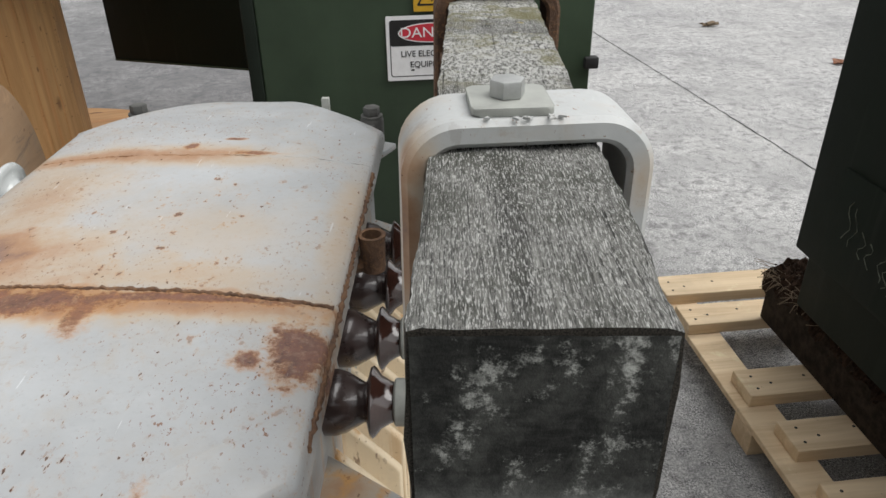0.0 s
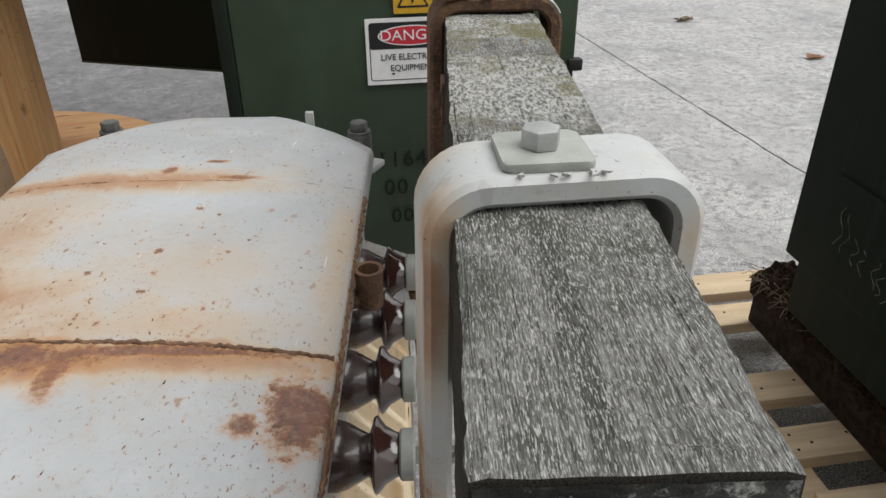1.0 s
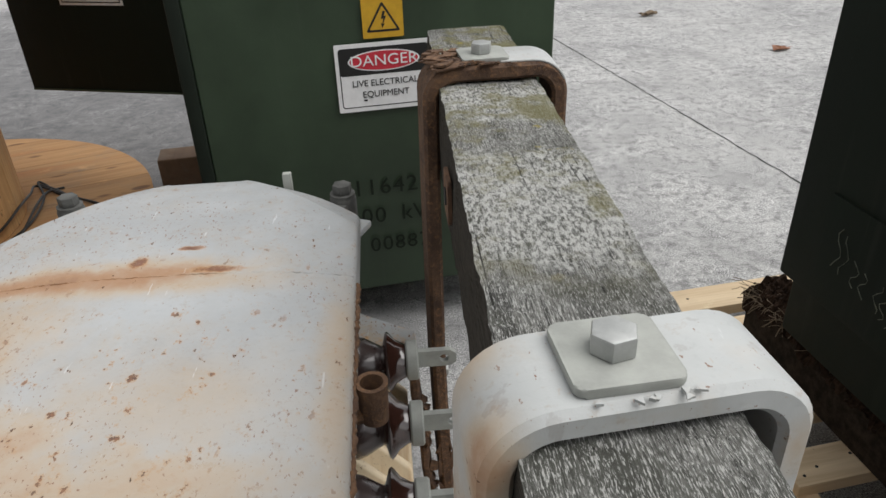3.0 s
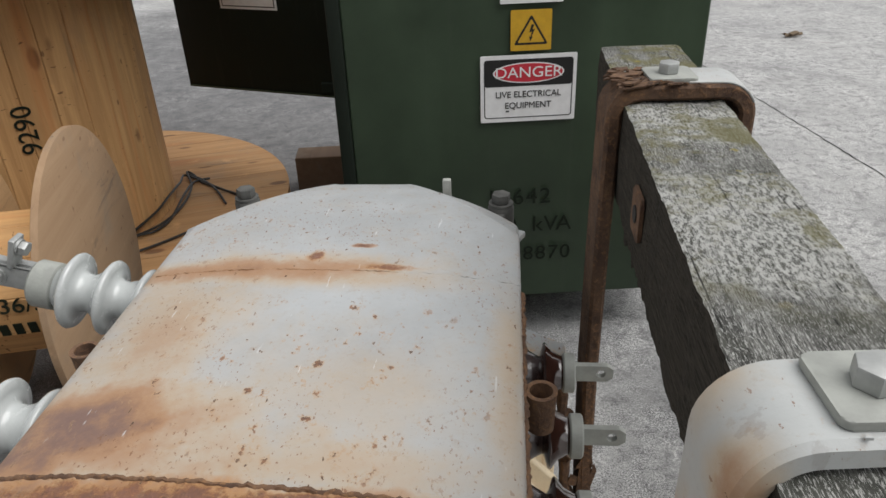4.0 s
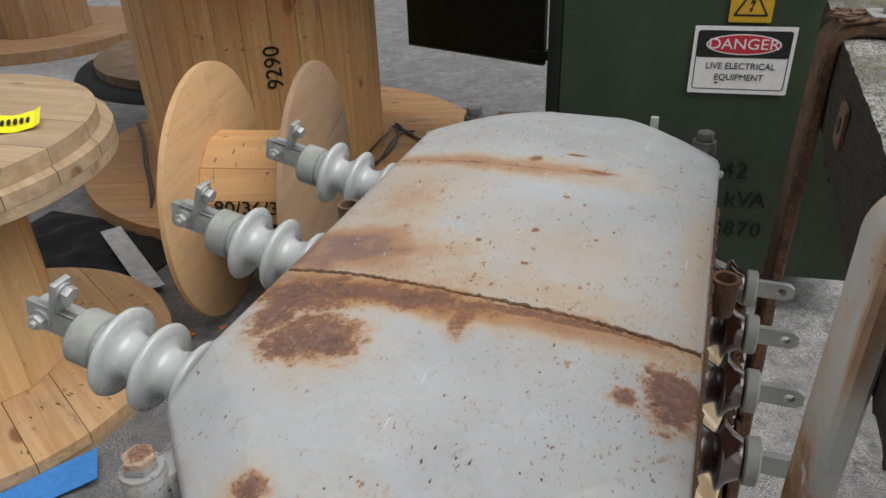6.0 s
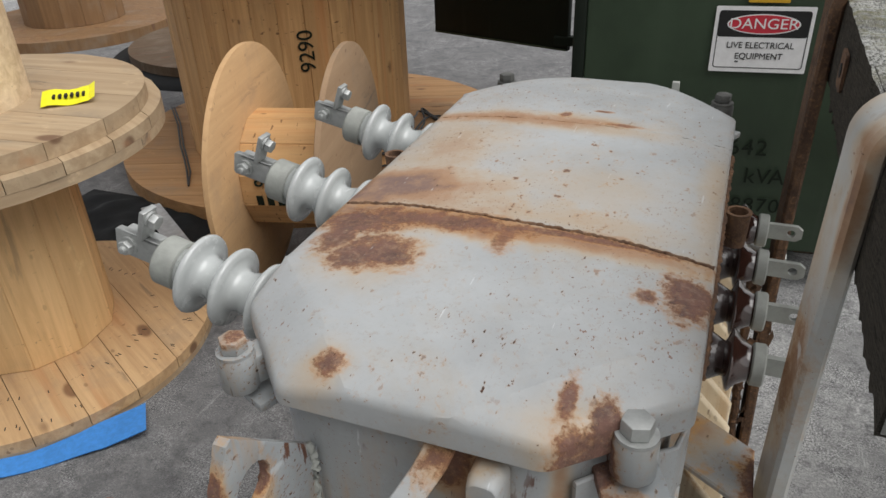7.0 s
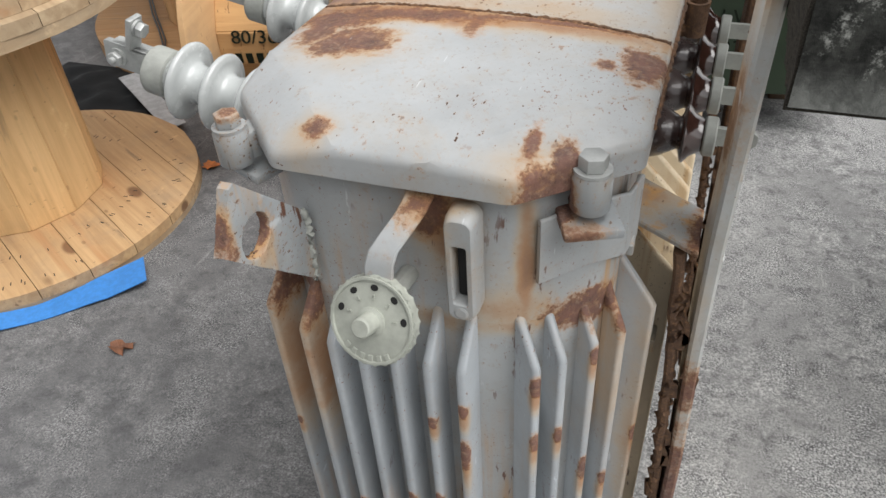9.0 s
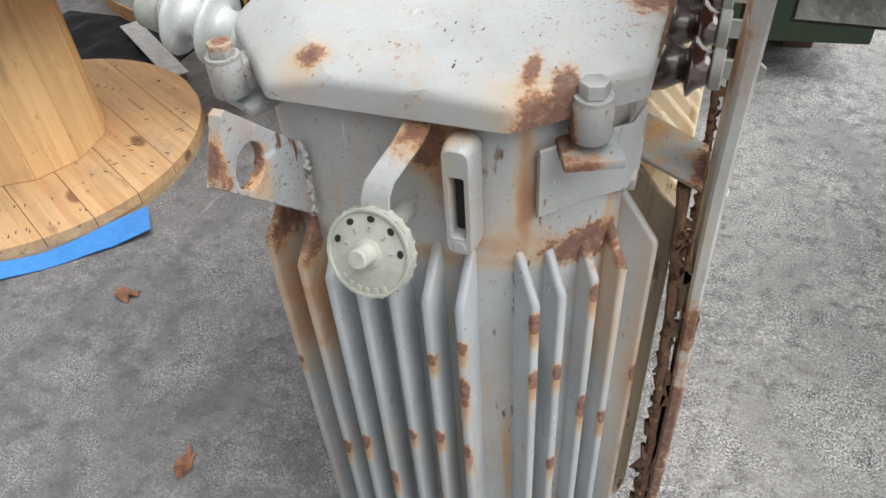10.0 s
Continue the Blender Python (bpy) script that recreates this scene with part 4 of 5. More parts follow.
    part("dial_arm", ribbon(bmesh.new(), [t_(*p) for p in arm], 0.016, 0.006, (1, 0.12, 0)), TANK, transformer, "bent flat bar over the dial", 40)
    # oil sight gauge
    gm = Matrix.Translation(t_(-0.287, 0.319, 1.016)) @ pose(0, 0, 0, 90, 0, 0)
    bm = bmesh.new()
    loops = []
    for (w, h, r, lift_y), z in (((0.036, 0.146, 0.012, 0), -0.014), ((0.036, 0.146, 0.012, 0), 0.006), ((0.031, 0.141, 0.011, 0), 0.0185), ((0.028, 0.138, 0.01, 0), 0.02),
                                 ((0.0185, 0.085, 0.003, -0.006), 0.0198), ((0.0165, 0.083, 0.003, -0.006), 0.0185), ((0.0145, 0.08, 0.003, -0.006), 0.002)):
        loops.append([bm.verts.new(gm @ Vector((x, y + lift_y, z))) for x, y in roundrect(w, h, r)])
    for p, q in zip(loops, loops[1:]):
        for i in range(len(p)):
            bm.faces.new((p[i], p[(i + 1) % len(p)], q[(i + 1) % len(p)], q[i]))
    bm.faces.new(loops[-1])
    gauge = part("oil_gauge", bm, TANK, transformer, "grey cast oil level gauge with a dark slot", 35)
    part("gauge_slot", prism(bmesh.new(), roundrect(0.0125, 0.078, 0.003), 0.001, 0.004, 0.0, 2, gm @ Matrix.Translation((0.0, -0.006, 0))), DARK, gauge)
    part("gauge_boss", lathe(bmesh.new(), [(0.009, 0.015), (0.009, 0.0195), (0.006, 0.0205)], 20, gm @ Matrix.Translation((0, -0.06, 0.0005))), TANK, gauge)
    # filler cups
    for x, y, z in ((-0.097, 0.822, 1.138), (-0.637, 0.885, 1.132)):
        cup = bmesh.new()
        lathe(cup, [(0.015, -0.05), (0.0165, -0.01), (0.0175, 0), (0.0125, 0), (0.0118, -0.03), (0.001, -0.031)], 26, Matrix.Translation(t_(x, y, z)))
        part("filler_cup", cup, BEAD, transformer, "short rusty open pipe stub", 40)
        sx = 1 if x > XC else -1
        part("cup_bracket", tube(bmesh.new(), [t_(x, y, z - 0.04), t_(x - 0.03 * sx, y, z - 0.045)], 0.011, 12), BEAD, transformer)


build_front_fittings()


def build_bushings():
    # brown low-voltage bushings with flag terminals
    for y in (0.635, 0.752, 0.87, 0.987):
        m = Matrix.Translation(t_(-0.138, y, 1.03)) @ pose(0, 0, 0, 0, 90, 0)
        b = part("lv_bushing", lathe(bmesh.new(), [(0.036, 0.0), (0.036, 0.016), (0.033, 0.026), (0.024, 0.042), (0.021, 0.048), (0.022, 0.05)], 32, m), LV_MATT, transformer, "brown glazed low-voltage bushing with a flag terminal", 50)
        part("shed", lathe(bmesh.new(), [(0.021, 0.046), (0.026, 0.049), (0.038, 0.0525), (0.0395, 0.055), (0.037, 0.058), (0.029, 0.064), (0.023, 0.074), (0.021, 0.08)], 36, m), LV_GLAZE, b, "glossy dark brown porcelain shed", 60)
        part("cap", lathe(bmesh.new(), [(0.024, 0.078), (0.0262, 0.08), (0.0262, 0.092), (0.024, 0.094)], 32, m), CAST, b, "grey metal cap", 40)
        fm = Matrix.Translation(t_(-0.046, y, 1.032))
        bm = bmesh.new()
        ring = []
        w, ln = 0.0125, 0.052
        outer = [(0, -w), (ln - 0.008, -w), (ln, -w + 0.006), (ln, w - 0.006), (ln - 0.008, w), (0, w)]
        outer = resample(outer, 0.008)
        hole = [(0.036 + 0.0062 * math.cos(a * math.pi / 8), 0.0062 * math.sin(a * math.pi / 8)) for a in range(16)]
        for t in (-0.004, 0.004):
            o = [bm.verts.new((p, t, q)) for p, q in outer]
            h = [bm.verts.new((p, t, q)) for p, q in hole]
            es = [bm.edges.new((o[i], o[(i + 1) % len(o)])) for i in range(len(o))] + [bm.edges.new((h[i], h[(i + 1) % 16])) for i in range(16)]
            bmesh.ops.triangle_fill(bm, edges=es, use_beauty=True)
            ring.append((o, h))
        for k in (0, 1):
            a, c = ring[0][k], ring[1][k]
            for i in range(len(a)):
                bm.faces.new((a[i], a[(i + 1) % len(a)], c[(i + 1) % len(a)], c[i]))
        bmesh.ops.transform(bm, matrix=fm, verts=bm.verts)
        part("flag_terminal", bm, CAST, b, "flat grey terminal with a bolt hole", 30)
    # pale high-voltage bushings, leaning up and out
    for y in (0.546, 0.833, 1.113):
        m = Matrix.Translation(t_(-0.6, y, 1.025)) @ pose(0, 0, 0, 0, -77, 0)
        prof = [(0.03, -0.02), (0.03, 0.02), (0.034, 0.03)]
        for h, r in ((0.085, 0.055), (0.139, 0.058), (0.193, 0.059)):
            prof += [(0.0295, h - 0.016), (0.033, h - 0.009), (r - 0.012, h - 0.0065), (r - 0.002, h - 0.005), (r, h - 0.001), (r - 0.0015, h + 0.003), (r - 0.008, h + 0.0075), (r - 0.018, h + 0.014), (0.033, h + 0.022), (0.0295, h + 0.029)]
        prof += [(0.027, 0.225)]
        b = part("hv_bushing", lathe(bmesh.new(), prof, 48, m), HV_GLAZE, transformer, "pale grey glazed high-voltage bushing with rounded sheds", 70)
        part("end_cap", lathe(bmesh.new(), [(0.033, 0.217), (0.0365, 0.219), (0.0365, 0.25), (0.033, 0.254), (0.02, 0.258)], 36, m), CAST, b, "dull grey metal cap", 40)
        # clamp terminal: upright blade with a bolt through it and a keeper tab above
        cm = m @ Matrix.Translation((0, 0, 0.252))
        blade = part("terminal_blade", prism(bmesh.new(), [(-0.016, 0.0), (0.025, 0.0), (0.025, 0.078), (0.022, 0.082), (-0.012, 0.082), (-0.016, 0.078)], -0.0055, 0.0055, 0.0015, 2, cm @ pose(0, 0, 0, 90, 0, 0)), GALV, b, "flat galvanised terminal blade", 35)
        part("blade_flange", boxed((0.019, -0.0055, 0.002), (0.025, 0.018, 0.07), 0.002, 2, cm), GALV, blade)
        part("terminal_bolt", hexbolt(bmesh.new(), 0.0115, 0.009, cm @ Matrix.Translation((0.003, -0.0055, 0.058)) @ pose(0, 0, 0, 90, 0, 0), 0.0145), GALV, b, "", 35)
        part("bolt_end", lathe(bmesh.new(), [(0.0055, 0.0), (0.0055, 0.018), (0.004, 0.019)], 14, cm @ Matrix.Translation((0.003, -0.0055, 0.058)) @ pose(0, 0, 0, 90, 0, 0)), GALV, b, "", 35)
        part("keeper", boxed((0.02, -0.014, 0.032), (0.07, 0.014, 0.041), 0.002, 2, cm @ pose(0, 0, 0, 0, 8, 0)), GALV, b, "", 35)
        part("keeper_bolt", hexbolt(bmesh.new(), 0.0115, 0.011, cm @ pose(0, 0, 0, 0, 8, 0) @ Matrix.Translation((0.055, 0, 0.032)) @ pose(0, 0, 0, 180, 0, 0), 0.0125), GALV, b, "", 35)


build_bushings()

# ---- crossarm and hanger irons ----
BX0, BX1, BZ0, BZ1, BY0, BY1 = -0.008, 0.111, 1.266, 1.390, 0.268, 1.345


def beam_shift(y):
    return -0.009 + 0.0205 * (y - BY0)


def beam_drop(y):
    return -0.02 * (y - BY0)


def build_beam():
    beam = thing("timber_crossarm", Matrix.Translation((0.05, BY0, BZ0)), "weathered grey timber crossarm with lichen and split ends", "timber beam")
    bm = bmesh.new()
    rings, rnd = [], random.Random(11)
    ny = 220
    for j in range(ny + 1):
        y = BY0 + (BY1 - BY0) * j / ny
        sh = beam_shift(y)
        ring = []
        for u, w in [(0, 0), (0.25, 0), (0.5, 0), (0.75, 0), (1, 0), (1, 0.25), (1, 0.5), (1, 0.75), (1, 1), (0.93, 1), (0.8, 1), (0.65, 1), (0.5, 1), (0.35, 1), (0.2, 1), (0.07, 1), (0, 1), (0, 0.75), (0, 0.5), (0, 0.25)]:
            x, z = BX0 + (BX1 - BX0) * u + sh, BZ0 + (BZ1 - BZ0) * w + beam_drop(y)
            corner = (u in (0, 1)) and (w in (0, 1))
            jag = 0.0022 * noise.noise(Vector((u * 9, y * 24, w * 9))) + 0.0015 * noise.noise(Vector((u * 40, y * 110, w * 40)))
            if corner:
                wear = 0.0015 + 0.003 * max(0, noise.noise(Vector((u * 3, y * 9, w * 7))))
                x += wear if u == 0 else -wear
                z += wear if w == 0 else -wear
                if w == 0 and u == 0:
                    z -= 0.03 * max(0, noise.noise(Vector((y * 55, 2.0, 0)))) * max(0, noise.noise(Vector((y * 5, 7.0, 0))) + 0.4)
            if w == 1 and u not in (0, 1):
                z += jag
            elif u in (0, 1):
                x += jag
            ring.append(bm.verts.new(Vector((x - 0.05, y - BY0, z - BZ0))))
        rings.append(ring)
    for a, b in zip(rings, rings[1:]):
        for k in range(20):
            bm.faces.new((a[k], a[(k + 1) % 20], b[(k + 1) % 20], b[k]))
    bm.faces.new(rings[0])
    bm.faces.new(rings[-1][::-1])
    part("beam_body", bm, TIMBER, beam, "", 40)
    for y, d in ((BY0, -1), (BY1, 1)):
        bm = bmesh.new()
        sh = beam_shift(y)
        g = 12
        vs = [[bm.verts.new((BX0 + sh - 0.05 + 0.003 + (BX1 - BX0 - 0.006) * i / g, y - BY0 + d * (0.0015 + 0.001 * noise.noise(Vector((i * 0.7, k * 0.7, 1.0)))), 0.003 + beam_drop(y) + (BZ1 - BZ0 - 0.006) * k / g)) for i in range(g + 1)] for k in range(g + 1)]
        for k in range(g):
            for i in range(g):
                bm.faces.new((vs[k][i], vs[k][i + 1], vs[k + 1][i + 1], vs[k + 1][i]))
        part("end_grain", bm, ENDGRAIN, beam, "dark mould-blotched sawn end", 40)
    # fixing plate with a bolt hole on the side face
    part("side_washer", prism(bmesh.new(), roundrect(0.044, 0.046, 0.005), 0, 0.004, 0.001, 1, Matrix.Translation((BX0 + beam_shift(0.86) - 0.05 - 0.001, 0.6, 0.058)) @ pose(0, 0, 0, 90, 0, -90)), BEAD, beam, "square rusty washer plate")
    part("washer_hole", lathe(bmesh.new(), [(0.009, 0), (0.009, 0.0052)], 16, Matrix.Translation((BX0 + beam_shift(0.86) - 0.05 - 0.001, 0.6, 0.058)) @ pose(0, 0, 0, 90, 0, -90)), DARK, beam)


build_beam()


def arc(cx, cz, r, a0, a1, y, n=8):
    return [(cx + r * math.cos(radians(a0 + (a1 - a0) * k / n)), y, cz + r * math.sin(radians(a0 + (a1 - a0) * k / n))) for k in range(n + 1)]


def build_hanger(y, material, rust, foot, yaw):
    """A flat-bar iron that hooks over the crossarm and runs down beside the tank."""
    sh = beam_shift(y)
    th = 0.019
    xl, xr, zt = BX0 + sh - th / 2 - 0.002, BX1 + sh + th / 2 + 0.014, BZ1 + beam_drop(y) + th / 2 + 0.003
    r = 0.03
    half = 0.033
    mid = (xl + xr) / 2
    leg = [(xl + 0.012, y, foot), (xl + 0.008, y, 0.55), (xl, y, 0.8), (xl - 0.003, y, 0.97), (xl - 0.002, y, 1.2)]
    pts = leg + [(xl, y, zt - r - 0.02)] + arc(xl + r, zt - r, r, 180, 90, y) + arc(xr - r, zt - r, r, 90, 0, y) + [(xr, y, zt - r - 0.03), (xr, y, zt - r - 0.075)]
    pts = [(a, b + yaw * (a - mid), c) for a, b, c in pts]
    iron = part("hanger_iron", ribbon(bmesh.new(), [t_(*p) for p in pts], half, th, (-yaw, 1, 0)), material, transformer, rust, 40)
    rnd = random.Random(round(y * 100))
    inner = []
    for q in range(40):
        z = foot + (0.955 - foot) * q / 39
        inner.append((xl - 0.006 - 0.034 * max(0, (z - 0.3) / 0.65) ** 1.4 + rnd.uniform(-0.0015, 0.0015), y - 0.004 + rnd.uniform(-0.002, 0.002), z))
    part("inner_bar", ribbon(bmesh.new(), [t_(*p) for p in inner], 0.034, 0.014, (0, 1, 0)), RUSTED, iron, "rust-eaten inner steel bar", 40)
    for n, (z0, z1, dx) in enumerate(((0.2, 0.42, -0.014), (0.44, 0.6, -0.016), (0.62, 0.74, -0.020), (0.8, 0.9, -0.028))):
        lumps = [t_(xl + dx + 0.005 * math.sin(q * 1.7), y - 0.03 + 0.008 * math.sin(q * 2.3), z0 + (z1 - z0) * q / 15) for q in range(16)]
        part("rust_scale", tube(bmesh.new(), lumps, 0.0065, 9, 0.7, n + 3), RUSTED, iron, "crumbling rust scale", 30)
    for q in range(26):
        z, w, h = rnd.uniform(0.18, 0.85), rnd.uniform(0.004, 0.011), rnd.uniform(0.008, 0.03)
        part("rust_flake", prism(bmesh.new(), [(-w, -h), (w * 0.7, -h * 0.8), (w, h * 0.5), (-w * 0.2, h)], 0, 0.003, 0, 1, Matrix.Translation(t_(xl + rnd.uniform(-0.02, 0.012), y - half - 0.001, z)) @ pose(0, 0, 0, 90, rnd.uniform(-14, 14), 0)), RUSTED, iron)
    p = Matrix.Translation(t_(mid - 0.0105, y - 0.001, zt + th / 2 + 0.0005))
    part("washer_plate", prism(bmesh.new(), roundrect(0.055, 0.053, 0.005), 0, 0.0055, 0.0015, 2, p @ pose(0, 0, 0, 0, 0, 4)), CAST, iron, "square grey washer plate", 35)
    part("clamp_bolt", hexbolt(bmesh.new(), 0.0125, 0.0125, p @ Matrix.Translation((-0.001, 0.0, 0.0055)) @ pose(0, 0, 0, 0, 0, 14)), GALV, iron, "hexagon bolt head", 35)
    for q in range(9):
        w = rnd.uniform(0.0012, 0.0032)
        part("paint_flake", prism(bmesh.new(), [(-w, -w * 0.5), (w, -w * 0.7), (w * 0.5, w)], 0, rnd.uniform(0.0008, 0.002), 0, 1, p @ Matrix.Translation((rnd.uniform(-0.02, 0.04), -0.03 + rnd.uniform(-0.003, 0.003), 0.0)) @ pose(0, 0, 0, 0, 0, rnd.uniform(0, 180))), material, iron)
    bx = bmesh.new()
    prism(bx, [tuple(t_(a, b, 0).xy) for a, b in ((-0.145, y + 0.115), (-0.145, y + 0.015), (-0.043, y - 0.048), (-0.043, y + 0.045))], 0.962, 0.971, 0.002, 1)
    part("tank_bracket", bx, LUG, iron, "sloping grey bracket plate with rust", 35)
    part("leg_bolt", hexbolt(bmesh.new(), 0.011, 0.014, Matrix.Translation(t_(xl - 0.004, y + 0.0, 0.93)) @ pose(0, 0, 0, 0, 90, 0), 0.014), GALV, iron, "", 35)
    part("lower_tie", boxed(t_(-0.145, y - 0.01, 0.75), t_(xl - 0.05, y + 0.025, 0.775), 0.003), POST, iron)
    return iron, xl, xr, zt


build_hanger(0.508, STRAP, "pale grey hook-over hanger iron with rust at its shoulder", 0.16, 0.10)
far_iron, fxl, fxr, fzt = build_hanger(1.085, RUSTED, "heavily rusted hook-over hanger iron", 0.16, 0.06)


def build_flakes():
    rnd = random.Random(21)
    for k in range(70):
        x, y = rnd.uniform(fxl, fxl + 0.07), 1.085 + rnd.uniform(-0.036, 0.03)
        w, h = rnd.uniform(0.005, 0.014), rnd.uniform(0.003, 0.006)
        part("rust_flake", prism(bmesh.new(), [(-w, -h), (w * 0.4, -h * 1.2), (w, h * 0.4), (-w * 0.3, h)], 0, 0.002, 0, 1, Matrix.Translation(t_(x, y, fzt + 0.0095 + rnd.uniform(-0.002, 0.003))) @ pose(0, 0, 0, rnd.uniform(-12, 12), rnd.uniform(-12, 12), rnd.gauss(0, 22))), RUSTED, far_iron)
    part("pale_shoulder", ribbon(bmesh.new(), [t_(fxl + 0.085, 1.087, fzt + 0.0105)] + [t_(a, 1.087, c) for a, b, c in arc(fxr - 0.03, fzt - 0.03, 0.0405, 90, 25, 1.087)], 0.029, 0.003, (0, 1, 0)), STRAP, far_iron, "patch of pale paint left on the rusted iron", 50)


build_flakes()

# ---- green kiosk ----
YARD = 7.5


def build_kiosk():
    m = Matrix.Translation((-0.63, 2.425, 0.0)) @ pose(0, 0, 0, 0, 0, YARD)
    k = thing("electrical_kiosk", m, "dark green steel electrical kiosk with an open door and warning signs", "electrical cabinet")
    w, d, z0, z1 = 1.125, 1.45, 0.17, 1.75
    bm = bmesh.new()
    box(bm, (0, 0, z0), (w, d, z1), 0.008, 3)
    part("cabinet_body", bm, GREEN, k, "dark green painted steel body", 35)
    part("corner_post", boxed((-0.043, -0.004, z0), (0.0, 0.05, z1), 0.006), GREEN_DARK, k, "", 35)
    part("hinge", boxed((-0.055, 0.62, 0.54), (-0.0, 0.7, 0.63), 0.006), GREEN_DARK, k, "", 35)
    part("latch", boxed((1.1, -0.02, 0.86), (1.15, 0.02, 0.9), 0.006), DARK, k, "black latch", 35)
    # danger sign
    s = thing("danger_sign", m @ Matrix.Translation((0.568, -0.0105, 0.955)) @ pose(0, 0, 0, 90, 0, 0), "white danger sign with red oval, on the kiosk", "warning sign")
    sw, shh = 0.302, 0.214
    part("sign_plate", prism(bmesh.new(), roundrect(sw, shh, 0.004), 0, 0.002, 0.0005, 1), WHITE, s)
    bm = bmesh.new()
    o, i = roundrect(sw - 0.022, shh - 0.026, 0.01), roundrect(sw - 0.028, shh - 0.032, 0.008)
    vo, vi = [bm.verts.new((x, y, 0.0026)) for x, y in o], [bm.verts.new((x, y, 0.0026)) for x, y in i]
    for q in range(len(o)):
        bm.faces.new((vo[q], vo[(q + 1) % len(o)], vi[(q + 1) % len(o)], vi[q]))
    part("sign_border", bm, BLACK, s)
    top = [(x, y) for x, y in roundrect(sw - 0.026, 0.083, 0.008)]
    part("sign_header", prism(bmesh.new(), top, 0.002, 0.0027, 0, 1, Matrix.Translation((0, 0.0505, 0))), BLACK, s)
    part("oval_ring", prism(bmesh.new(), ellipse(0.112, 0.0325), 0.002, 0.0031, 0, 1, Matrix.Translation((0, 0.051, 0))), WHITE, s)
    part("oval", prism(bmesh.new(), ellipse(0.107, 0.029), 0.002, 0.0035, 0, 1, Matrix.Translation((0, 0.051, 0))), RED, s)
    t = letters("sign_word", "DANGER", 0.047, WHITE, s, Matrix.Translation((0, 0.051, 0.0042)), 1.12)
    letters("sign_word", "LIVE ELECTRICAL", 0.0285, BLACK, s, Matrix.Translation((0, -0.018, 0.003)), 0.96)
    letters("sign_word", "EQUIPMENT", 0.0285, BLACK, s, Matrix.Translation((0, -0.054, 0.003)), 0.96)
    part("sign_scuff", prism(bmesh.new(), [(-0.006, -0.002), (0.005, -0.003), (0.006, 0.002), (-0.003, 0.003)], 0.002, 0.003, 0, 1, Matrix.Translation((-0.066, -0.072, 0))), BLACK, s)
    # shock hazard sign
    s = thing("hazard_sign", m @ Matrix.Translation((0.573, -0.0105, 1.135)) @ pose(0, 0, 0, 90, 0, 0), "amber electric-shock triangle sticker on the kiosk", "warning sign")
    part("sticker", prism(bmesh.new(), roundrect(0.125, 0.122, 0.004), 0, 0.0015, 0, 1), YELLOW, s)
    tri = [(0.053, -0.043), (0, 0.047), (-0.053, -0.043)]
    inner = [(0.042, -0.0365), (0, 0.034), (-0.042, -0.0365)]
    part("triangle", prism(bmesh.new(), soften(tri, 0.008), 0.001, 0.0021, 0, 1), BLACK, s)
    part("triangle_field", prism(bmesh.new(), soften(inner, 0.005), 0.001, 0.0026, 0, 1), YELLOW, s)
    bolt = [(0.001, 0.018), (0.009, 0.017), (0.004, 0.003), (0.011, 0.004), (0.001, -0.02), (0.006, -0.018), (-0.003, -0.033), (-0.006, -0.017), (-0.002, -0.02), (0.002, -0.004), (-0.006, -0.006)]
    part("lightning_mark", prism(bmesh.new(), bolt, 0.001, 0.0032, 0, 1), BLACK, s)
    s = thing("kiosk_label", m @ Matrix.Translation((0.573, -0.0105, 1.25)) @ pose(0, 0, 0, 90, 0, 0), "white label above the warning signs on the kiosk", "label")
    part("label_plate", prism(bmesh.new(), roundrect(0.19, 0.07, 0.003), 0, 0.0015, 0, 1), WHITE, s)
    # stencilled lines
    for words, x, z, size in (("11642", 0.543, 0.575, 0.082), ("00 kVA", 0.588, 0.468, 0.082), ("008870", 0.603, 0.353, 0.078)):
        for i, ch in enumerate(words):
            if ch != " ":
                letters("stencil_mark", ch, size, STENCIL, k, Matrix.Translation((x + (i - (len(words) - 1) / 2) * size * 0.56, -0.009, z)) @ pose(0, 0, 0, 90, 0, 0), 1.0)
    for x in (0.1, 0.95):
        b = thing("timber_bearer", m @ Matrix.Translation((x, 0, 0)), "dark timber bearer under the kiosk", "timber block", "bearers under the kiosk")
        part("block", boxed((-0.06, 0.3, 0), (0.06, 1.4, z0), 0.006), BEARER, b)
    b = thing("timber_block", Matrix.Translation((-1.1, 3.86, 0.0)) @ pose(0, 0, 0, 0, 0, YARD), "rust-brown timber block on the ground beside the kiosk", "timber block")
    part("block", boxed((-0.16, -0.08, 0), (0.2, 0.08, 0.2), 0.006), BEARER, b)
    # open door standing out from the far corner, clear of the ground
    door_turn = 180 - 23.4
    dm = Matrix.Translation((-0.246, 1.5, 0)) @ pose(0, 0, 0, 0, 0, door_turn)
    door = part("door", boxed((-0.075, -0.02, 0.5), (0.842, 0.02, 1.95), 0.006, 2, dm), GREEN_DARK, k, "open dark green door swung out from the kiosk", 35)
    # lighter green strip: the bottom edge's highlight, put in as colour
    part("lit_door_edge", boxed((-0.07, 0.02, 0.502), (0.838, 0.026, 0.512), 0.002, 1, dm), GREEN, door)
    part("hinge_arm", boxed((-0.1, 1.42, 0.52), (0.0, 1.45, 0.56), 0.004), GREEN_DARK, door)
    part("hinge_arm", boxed((-0.24, 1.45, 1.3), (0.0, 1.5, 1.36), 0.004), GREEN_DARK, door)
    part("hinge_arm", boxed((-0.26, 1.45, 0.53), (0.0, 1.5, 0.58), 0.004), GREEN_DARK, door)
